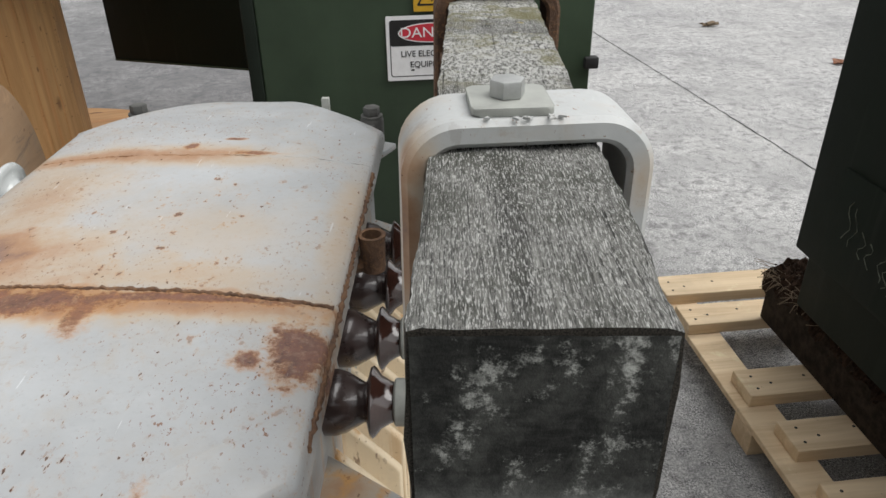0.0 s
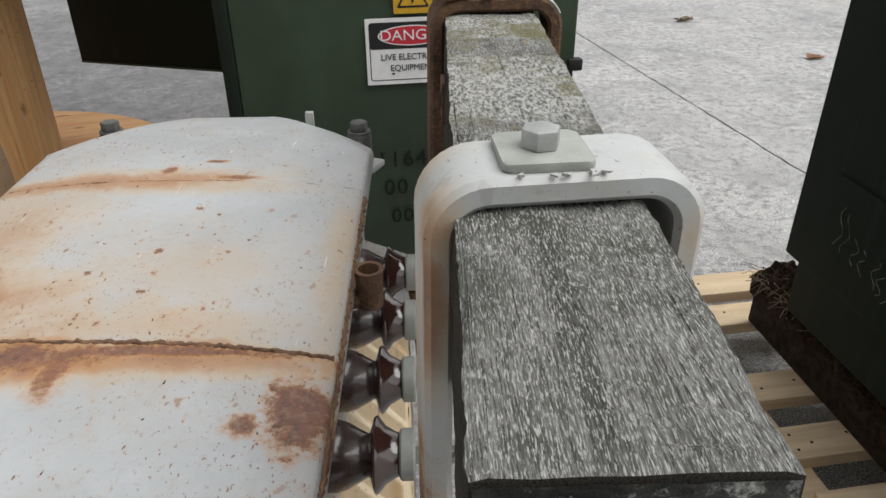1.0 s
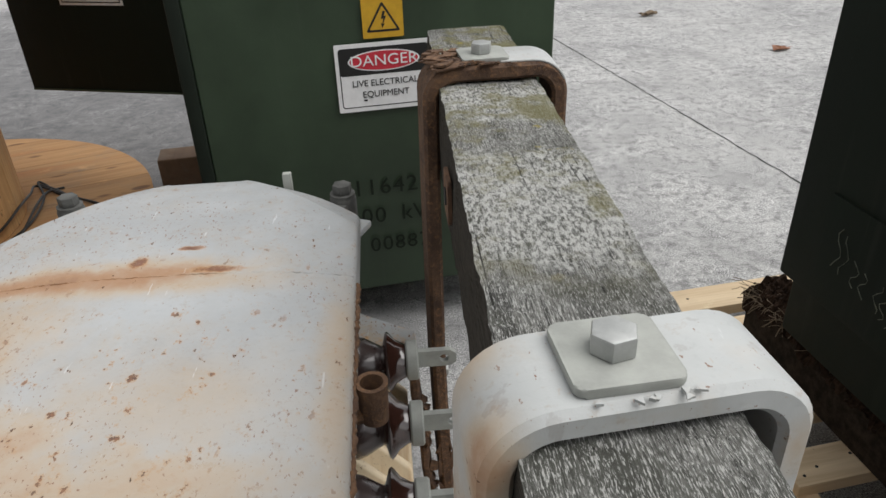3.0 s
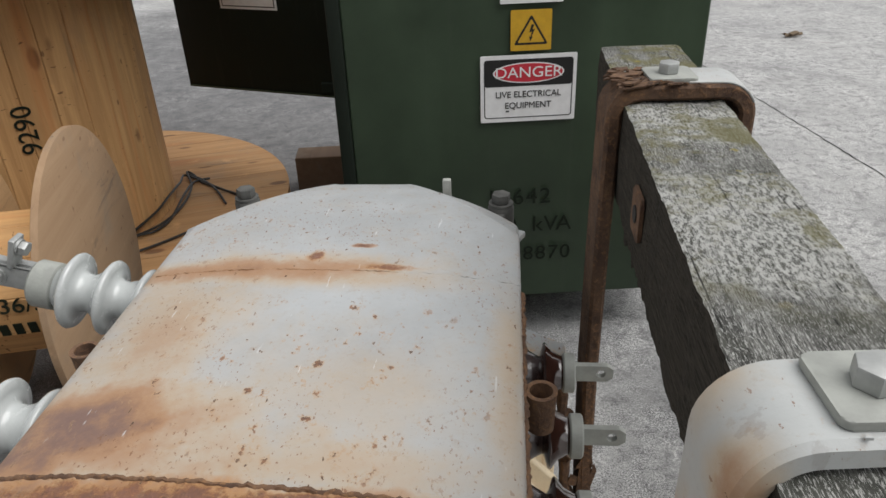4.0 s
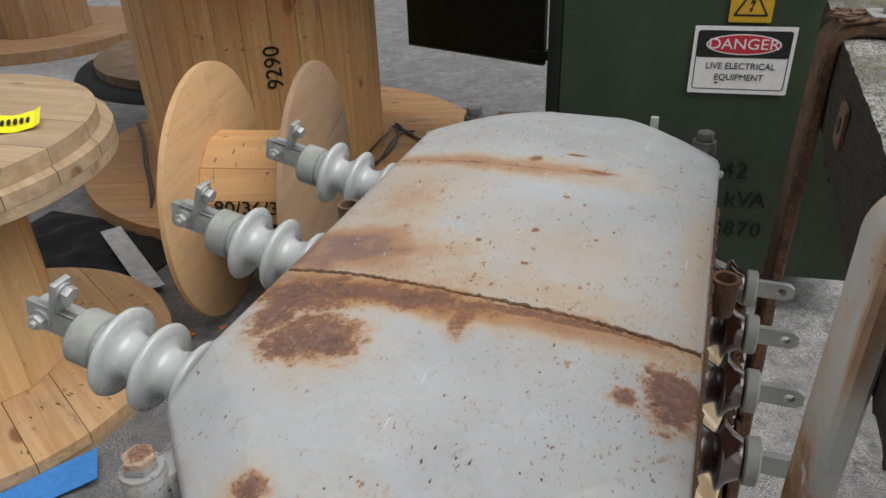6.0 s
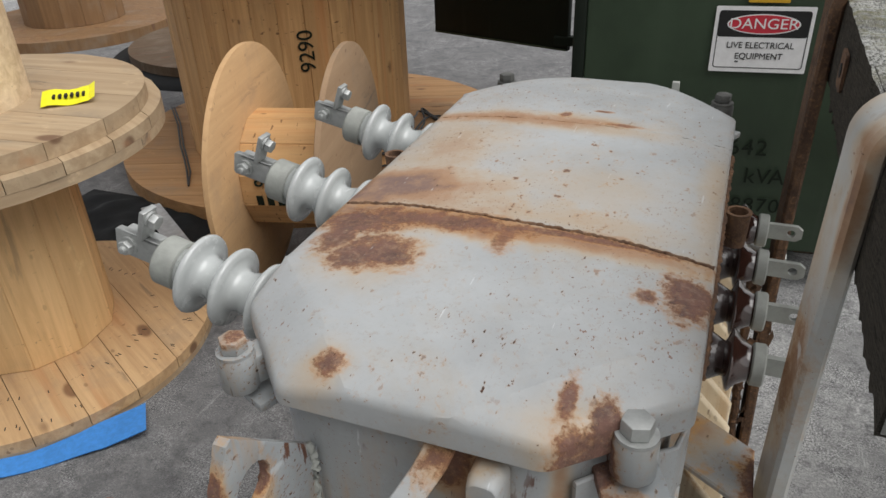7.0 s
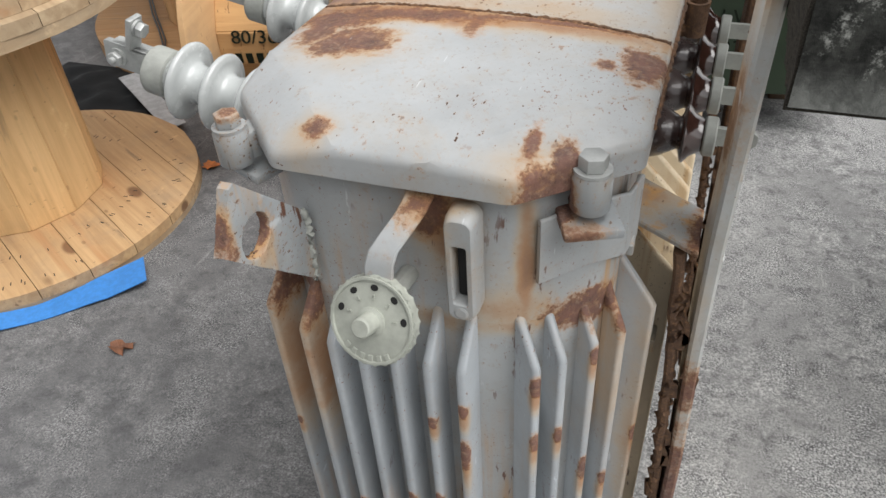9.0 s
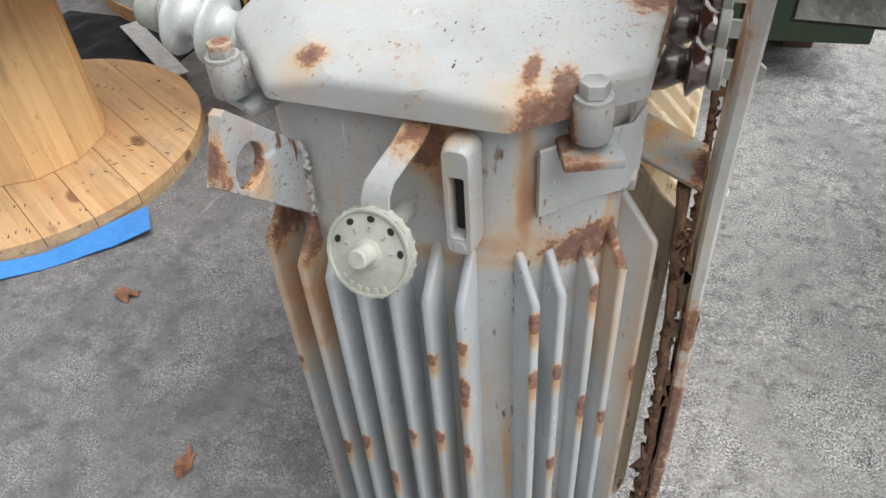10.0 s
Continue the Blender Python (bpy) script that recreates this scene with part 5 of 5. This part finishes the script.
    plate = part("label_plate", boxed((0.21, 0.0205, 0.93), (0.545, 0.0235, 1.1), 0, 1, dm), WHITE, door, "white label with a black border")
    part("label_field", boxed((0.222, 0.0236, 0.942), (0.533, 0.0245, 1.088), 0, 1, dm), BLACK, plate)
    part("label_field", boxed((0.227, 0.0246, 0.947), (0.528, 0.0255, 1.083), 0, 1, dm), WHITE, plate)
    part("latch", boxed((0.842, -0.03, 1.12), (0.866, 0.03, 1.2), 0.004, 2, dm), DARK, door, "", 35)


build_kiosk()


# ---- second kiosk on its pallet ----
def build_pallet():
    m = Matrix.Translation((0.785, 2.30, 0.0)) @ pose(0, 0, 0, 0, 0, YARD)
    p = thing("timber_pallet", m, "pale new pine pallet with nailed slats", "pallet")
    for x in (-0.03, 0.53, 1.09):
        part("stringer", boxed((x, -1.35, 0.078), (x + 0.115, 0.0, 0.1), 0.003), PALLET, p)
        for y in (-1.34, -0.72, -0.1):
            part("spacer_block", boxed((x, y, 0), (x + 0.115, y + 0.1, 0.078), 0.003), PALLET, p)
    for x0, y0, y1 in ((-0.035, -0.0835, 0.045), (-0.03, -0.2665, -0.148), (0.003, -0.631, -0.511), (0.02, -0.855, -0.738), (0.012, -1.08, -0.962), (0.0, -1.35, -1.2)):
        s = part("slat", boxed((x0, y0, 0.1005), (1.25, y1, 0.142), 0.003), PALLET, p)
        for dx, dy in ((0.035, 0.03), (0.085, 0.05), (0.04, 0.085), (0.2, 0.07)):
            part("nail_head", lathe(bmesh.new(), [(0.0045, 0.14), (0.0045, 0.1428)], 8, Matrix.Translation((x0 + dx, y0 + dy, 0))), DARK, s)
    return m


PAL = build_pallet()


def build_second_kiosk():
    m = PAL @ Matrix.Translation((0.157, -1.48, 0.0))
    k = thing("electrical_kiosk", m, "dark green steel kiosk with muddy bearers standing on a pallet", "electrical cabinet")
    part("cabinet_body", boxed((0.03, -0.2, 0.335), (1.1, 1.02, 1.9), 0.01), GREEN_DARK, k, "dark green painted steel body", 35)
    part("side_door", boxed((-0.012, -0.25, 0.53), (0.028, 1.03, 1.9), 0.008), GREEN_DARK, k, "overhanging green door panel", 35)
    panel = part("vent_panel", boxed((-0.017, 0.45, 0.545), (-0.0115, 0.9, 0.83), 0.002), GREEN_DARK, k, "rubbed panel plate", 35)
    rnd = random.Random(17)
    for q in range(9):
        y0 = 0.56 + 0.035 * q + rnd.uniform(-0.01, 0.01)
        ln = rnd.uniform(0.05, 0.11)
        run = [(-0.0175, y0 + 0.012 * math.sin(t * 1.3 + q), 0.59 + 0.008 * q + ln * t / 6) for t in range(7)]
        part("scuff", tube(bmesh.new(), run, 0.0012, 5, 0.9, q), SCUFF, panel)
    b = part("bearer", boxed((0.066, -0.25, 0.1425), (0.23, 1.23, 0.33), 0.008), MUDDY, k, "old timber bearer caked in soil", 35)
    rnd = random.Random(9)
    bm = bmesh.new()
    rows = []
    for i in range(300):
        y = -0.25 + 1.485 * i / 299
        row = []
        for q in range(22):
            s = q / 21
            x = 0.052 + 0.13 * s
            h = 0.012 + 0.03 * noise.fractal(Vector((x * 26, y * 26, 1.7)), 0.6, 2.0, 5) + 0.02 * s
            drop = 0.06 * max(0, 1 - s * 5) * (0.6 + noise.noise(Vector((y * 18, 0, 0))))
            row.append(bm.verts.new((x - 0.012 * max(0, 1 - s * 5) + 0.01 * noise.noise(Vector((y * 60, s * 9, 5))), y, 0.33 + max(-0.004, h) - drop)))
        rows.append(row)
    for a, d in zip(rows, rows[1:]):
        for q in range(21):
            bm.faces.new((a[q], a[q + 1], d[q + 1], d[q]))
    for i in range(260):
        y = rnd.uniform(-0.2, 1.24)
        x = rnd.uniform(0.035, 0.15)
        r = rnd.uniform(0.002, 0.006)
        bmesh.ops.create_icosphere(bm, subdivisions=1, radius=r, matrix=Matrix.Translation((x, y, 0.345 - max(0, 0.065 - x) * 2 + rnd.uniform(-0.01, 0.02))) @ Matrix.Diagonal((1.5, 1.2, 0.7, 1)))
    ob = part("clinging_soil", bm, SOIL, k, "clumps of dark root-bound soil")
    tagged(ob, kind="stuff")
    bm = bmesh.new()
    for i in range(150):
        y = rnd.choice((rnd.uniform(-0.1, 1.2), rnd.uniform(1.0, 1.24)))
        pt = Vector((rnd.uniform(0.035, 0.12), y, 0.335))
        pts = [pt.copy()]
        d = Vector((rnd.uniform(-0.6, 0.3), rnd.uniform(-1, 1), rnd.uniform(-0.3, 0.6)))
        for s in range(4):
            pt += d * rnd.uniform(0.008, 0.022)
            d += Vector((rnd.uniform(-0.5, 0.5), rnd.uniform(-0.5, 0.5), rnd.uniform(-0.6, 0.2)))
            pts.append(pt.copy())
        tube(bm, pts, rnd.uniform(0.0007, 0.0016), 4)
    ob = part("root_tangle", bm, ROOTS, k, "thin dry roots")
    tagged(ob, kind="stuff")


build_second_kiosk()


# ---- cable drums ----
def stave_barrel(parent, r, z0, z1, n, material, thick=0.03, arcdeg=360):
    w = 2 * r * math.sin(math.pi / n) - 0.002
    bm = bmesh.new()
    box(bm, (-w / 2, -thick, 0), (w / 2, 0, z1 - z0), 0.0035, 1)
    first = None
    for k in range(n):
        a = 360 / n * k
        rr = r + 0.003 * math.sin(k * 12.9)
        mm = pose(0, 0, 0, 0, 0, a) @ Matrix.Translation((0, -rr * math.cos(math.pi / n), z0)) @ pose(0, 0, 0, 0, 0, 180) @ Matrix.Translation((0, 0, 0))
        if first is None:
            first = part("stave", bm, material, parent, m=mm)
        else:
            share("stave", first, parent, mm)


def plank_disc(parent, r, z0, z1, planks, material, turn=0.0, name="flange_plank", label="", at=(0, 0)):
    """A round flange sawn from parallel boards."""
    for k in range(planks):
        y0, y1 = -r + 2 * r * k / planks + 0.0012, -r + 2 * r * (k + 1) / planks - 0.0012
        steps = 7
        right, left = [], []
        for s in range(steps):
            y = y0 + (y1 - y0) * s / (steps - 1)
            x = math.sqrt(max(r * r - y * y, 1e-5))
            right.append((x, y))
            left.append((-x, y))
        bm = prism(bmesh.new(), right + left[::-1], z0, z1, 0.0)
        part(name, bm, material, parent, label, m=Matrix.Translation((*at, 0)) @ pose(0, 0, 0, 0, 0, turn))


def nails(parent, r0, r1, z, planks, r, count, seed, turn=0.0):
    rnd = random.Random(seed)
    first = None
    for k in range(count):
        rr, a = rnd.choice((r0, r1)) + rnd.uniform(-0.02, 0.02), rnd.uniform(0, 360)
        mm = pose(0, 0, 0, 0, 0, a) @ Matrix.Translation((rr, 0, z))
        if first is None:
            first = part("nail_head", boxed((-0.008, -0.0016, -0.004), (0.008, 0.0016, 0.0008)), DARK, parent, m=mm)
        else:
            share("nail_head", first, parent, mm)


def build_drums():
    # big drum with the stencilled barrel
    c = Vector((-2.42, 3.33, 0))
    d = thing("cable_drum", Matrix.Translation(c), "large pine cable drum standing on its end", "cable drum", "cable drums in the yard")
    plank_disc(d, 1.11, 0.03, 0.085, 11, PINE_X, 20, at=(0.07, 0.08))
    plank_disc(d, 1.11, 0.0, 0.028, 11, PINE_X, 110, at=(0.07, 0.08))
    stave_barrel(d, 0.625, 0.085, 1.45, 32, PINE_Z)
    plank_disc(d, 1.18, 1.45, 1.53, 11, PINE_X, 20)
    a = math.degrees(math.atan2(2.86 - c.y, -2.04 - c.x))
    tm = pose(0, 0, 0, 0, 0, a) @ Matrix.Translation((0.6295, 0, 0.70)) @ pose(0, 0, 0, 0, 90, 0) @ pose(0, 0, 0, 0, 0, 180)
    letters("stencil_mark", "9290", 0.105, STENCIL, d, tm, 0.95, 0.004)
    # wire looped round its foot
    w = thing("binding_wire", Matrix.Translation(c), "loose black wire lying round the foot of the large drum", "wire")
    runs = (((0.30, -0.58, 0.1), (0.47, -0.45, 0.11), (0.58, -0.3, 0.11), (0.655, -0.14, 0.1), (0.68, 0.05, 0.1), (0.64, 0.29, 0.1), (0.55, 0.46, 0.11), (0.6, 0.44, 0.1), (0.68, 0.35, 0.095), (0.9, 0.21, 0.1), (0.99, 0.15, 0.095)),
            ((0.36, -0.54, 0.1), (0.58, -0.27, 0.1), (0.655, -0.21, 0.1), (0.68, -0.08, 0.1), (0.65, 0.16, 0.11), (0.63, 0.35, 0.1), (0.7, 0.4, 0.1)),
            ((0.5, -0.5, 0.095), (0.65, -0.41, 0.1), (0.74, -0.3, 0.095), (0.84, -0.19, 0.1), (0.9, -0.13, 0.095)),
            ((0.55, 0.46, 0.1), (0.68, 0.37, 0.1), (0.79, 0.25, 0.1), (0.89, 0.1, 0.095)),
            ((0.57, -0.3, 0.12), (0.63, -0.12, 0.15), (0.64, 0.05, 0.17), (0.6, 0.26, 0.14), (0.55, 0.44, 0.1), (0.76, 0.3, 0.1), (0.93, 0.19, 0.095)))
    for run in runs:
        ends = [Vector(p) for p in (run[0],) + run + (run[-1],)]
        pts = []
        for p0, p1, p2, p3 in zip(ends, ends[1:], ends[2:], ends[3:]):
            for s in range(5):
                t = s / 5
                pts.append(0.5 * (2 * p1 + (p2 - p0) * t + (2 * p0 - 5 * p1 + 4 * p2 - p3) * t * t + (3 * p1 - p0 - 3 * p2 + p3) * t ** 3))
        part("strand", tube(bmesh.new(), pts + [ends[-1]], 0.006, 6), WIRE, w)

    # small drum on its side
    axis = 14.0
    m = Matrix.Translation((-1.80, 2.05, 0.472)) @ pose(0, 0, 0, 0, 0, axis) @ pose(0, 0, 0, 0, 90, 0)
    s = thing("cable_drum", m, "small plywood cable drum lying on its rims", "cable drum", "cable drums in the yard")
    for z0, z1, face, words in ((-0.022, 0.0, PLY, "round plywood flange"), (0.36, 0.382, PLY_GREY, "round plywood flange, greyed and scuffed")):
        part("flange", lathe(bmesh.new(), [(0.467, z0), (0.47, z0 + 0.002), (0.47, z1 - 0.002), (0.467, z1)], 72), face, s, words, 40)
    stave_barrel(s, 0.225, 0.0, 0.36, 12, PINE_Z, 0.025)
    for words, roll, size, width in (("80/36/3", 10.0, 0.066, 1.15),):
        for_text = pose(0, 0, 0, 0, 0, -roll) @ Matrix.Translation((0, -0.227, 0.172)) @ pose(0, 0, 0, 90, 0, 0) @ pose(0, 0, 0, 0, 0, 90)
        letters("stencil_mark", words, size, STENCIL, s, for_text, width, 0.004)
    for k in range(6):
        bar = pose(0, 0, 0, 0, 0, 10.0) @ Matrix.Translation((0, -0.2255, 0.07 + 0.04 * k))
        part("stencil_bar", boxed((-0.02, -0.002, -0.012), (0.02, 0.002, 0.012), 0, 1, bar), STENCIL, s)

    # near drum with a stacked drum on top
    c = Vector((-2.39, 1.325, 0))
    n = thing("cable_drum", Matrix.Translation(c), "weathered pine cable drum standing on its end", "cable drum", "cable drums in the yard")
    plank_disc(n, 0.64, 0.022, 0.062, 8, PINE_FLANGE, -28)
    plank_disc(n, 0.64, 0.0, 0.021, 8, PINE_GREY, 62)
    nails(n, 0.42, 0.57, 0.062, 8, 0.64, 80, 3)
    stave_barrel(n, 0.29, 0.062, 0.78, 11, PINE_PALE)
    plank_disc(n, 0.625, 0.78, 0.812, 8, PINE_GREY, 62)
    plank_disc(n, 0.625, 0.813, 0.852, 8, PINE_GREY, -28)
    u = thing("cable_drum", Matrix.Translation(c + Vector((-0.02, 0.0, 0.853))), "pale barrelled drum stacked on the weathered drum", "cable drum", "cable drums in the yard")
    plank_disc(u, 0.60, 0.0, 0.05, 6, PINE_GREY, 5)
    part("barrel", lathe(bmesh.new(), [(0.255, 0.05), (0.255, 0.62)], 64), PALLET, u, "smooth pale barrel", 40)
    t = thing("plastic_tag", Matrix.Translation((-2.03, 1.47, 0.909)) @ pose(0, 0, 0, 0, 0, 40), "bright yellow plastic tag lying on the drum", "tag")
    bm = bmesh.new()
    rows = []
    for i in range(9):
        x = -0.078 + 0.0195 * i
        z = 0.004 * math.sin(i * 1.1) + (0.012 if i == 8 else 0)
        rows.append([bm.verts.new((x, -0.045, z)), bm.verts.new((x, 0.045, z + 0.022)), bm.verts.new((x, 0.045, z + 0.023)), bm.verts.new((x, -0.045, z + 0.001))])
    for a, b in zip(rows, rows[1:]):
        for q in range(4):
            bm.faces.new((a[q], a[(q + 1) % 4], b[(q + 1) % 4], b[q]))
    part("tag_body", bm, TAG, t)
    for i in range(6):
        part("tag_mark", boxed((-0.045 + 0.017 * i, -0.016, 0.011), (-0.0375 + 0.017 * i, 0.012, 0.0195)), DARK, t)

    # far drum at the back, and a loose flange on the ground behind the large drum
    f = thing("cable_drum", Matrix.Translation((-6.2, 5.35, 0)), "weathered brown timber cable drum at the back of the yard", "cable drum", "cable drums in the yard")
    plank_disc(f, 0.98, 0.0, 0.1, 8, PINE_OLD, 25)
    stave_barrel(f, 0.46, 0.1, 1.0, 16, PINE_OLD)
    b = thing("drum_flange", Matrix.Translation((-4.0, 5.05, 0.0)), "dull brown drum flange lying on black plastic", "drum flange")
    plank_disc(b, 0.95, 0.05, 0.12, 8, PINE_DIRTY, 40)
    part("underlay", lathe(bmesh.new(), [(1.12, 0.0), (1.1, 0.03), (0.9, 0.05)], 48), RUBBER, b, "black plastic under the flange", 60)
    w = thing("binding_wire", Matrix.Translation((0, 0, 0)), "black twisted wire trailing over the large drum's foot", "wire")
    for off in (0.0, 0.022):
        trail = [(-3.46 + off, 3.42, 0.096), (-3.2, 3.16 + off, 0.1), (-2.96 + off, 2.885, 0.098), (-2.80, 2.72 + off, 0.1), (-2.69 + off, 2.6, 0.098), (-2.57, 2.46, 0.096)]
        part("strand", tube(bmesh.new(), trail, 0.005, 6), WIRE, w)


build_drums()


# ---- litter ----
def build_litter():
    s = thing("blue_strap", Matrix.Translation((-1.68, 1.09, 0.0)) @ pose(0, 0, 0, 0, 0, 41), "flat blue webbing strap lying on the concrete", "strap")
    bm = bmesh.new()
    rows = []
    for i in range(40):
        x = -1.2 + 0.031 * i
        y = 0.012 * math.sin(i * 0.18)
        z = 0.006 + 0.004 * math.sin(i * 0.6) + (0.03 * max(0, (i - 35) / 4))
        w = 0.06
        rows.append([bm.verts.new((x, y - w, z)), bm.verts.new((x, y + w, z + 0.006)), bm.verts.new((x, y + w, z + 0.009)), bm.verts.new((x, y - w, z + 0.003))])
    for a, b in zip(rows, rows[1:]):
        for q in range(4):
            bm.faces.new((a[q], a[(q + 1) % 4], b[(q + 1) % 4], b[q]))
    bm.faces.new(rows[0])
    bm.faces.new(rows[-1][::-1])
    part("webbing", bm, BLUE, s, "", 40)

    rnd = random.Random(12)

    def scrap(name, x, y, z, size, material, label, category, squash=0.5, turn=0.0):
        bm = bmesh.new()
        n = 14
        rim = []
        for k in range(n):
            a = 2 * math.pi * k / n
            r = size * rnd.uniform(0.45, 1.1)
            rim.append(bm.verts.new((r * math.cos(a), r * squash * math.sin(a), rnd.uniform(0.002, 0.4 * size))))
        mid = bm.verts.new((0, 0, 0.003))
        for k in range(n):
            bm.faces.new((rim[k], rim[(k + 1) % n], mid))
        out = bmesh.ops.extrude_face_region(bm, geom=list(bm.faces))
        bmesh.ops.translate(bm, verts=[v for v in out["geom"] if isinstance(v, bmesh.types.BMVert)], vec=(0, 0, 0.0015))
        tagged(part(name, bm, material, m=Matrix.Translation((x, y, z)) @ pose(0, 0, 0, 0, 0, turn)), label, category)

    scrap("dead_leaf", -1.55, 0.80, 0.0, 0.055, LEAF, "crumpled brown dead leaf on the concrete", "leaf", 0.6, 30)
    scrap("dead_leaf", -1.045, 0.375, 0.0, 0.05, LEAF, "crumpled brown dead leaf on the concrete", "leaf", 0.55, 100)
    scrap("orange_scrap", -1.86, 1.74, 0.0, 0.05, ORANGE_LEAF, "small orange scrap beside the drum", "scrap", 0.9)
    scrap("orange_scrap", -1.75, 1.83, 0.0, 0.02, ORANGE_LEAF, "small orange scrap beside the drum", "scrap", 0.9)
    scrap("dry_weed", 2.40, 7.05, 0.0, 0.12, ROOTS, "tuft of dry weed on the concrete", "weed", 0.4, 20)
    scrap("brick_fragment", 3.03, 5.72, 0.0, 0.10, LEAF, "flat reddish-brown brick fragment on the concrete", "brick fragment", 0.5, 10)
    p = thing("cardboard_offcut", Matrix.Translation((-2.37, 2.08, 0.0)) @ pose(0, 0, 0, 0, 0, -33), "pale grey flat offcut lying between the drums", "offcut")
    part("sheet", boxed((-0.33, -0.045, 0.05), (0.26, 0.045, 0.054), 0, 1, pose(0, 0, 0, 0, 3, 0)), PAPER, p)
    s = thing("plastic_sheet", Matrix.Translation((-2.72, 2.02, 0.0)), "crumpled black plastic sheet between the drums", "plastic sheet")
    bm = bmesh.new()
    g = 26
    vs = [[bm.verts.new((-0.45 + 0.9 * i / g, -0.35 + 0.75 * q / g, 0.012 + 0.03 * (noise.noise(Vector((i * 0.32, q * 0.32, 2))) + 0.5) * min(1, min(i, q, g - i, g - q) / 4))) for i in range(g + 1)] for q in range(g + 1)]
    for q in range(g):
        for i in range(g):
            bm.faces.new((vs[q][i], vs[q][i + 1], vs[q + 1][i + 1], vs[q + 1][i]))
    part("sheet", bm, RUBBER, s, "", 60)


build_litter()

# ---- unseen slab behind the viewer, added to hold back sky light ----
tagged(part("sky_blocker", boxed((-9, -5.4, 0), (6, -5.2, 4.2)), GREEN_DARK), "unseen dark slab added behind the viewer to block sky light", "wall", kind="structure")
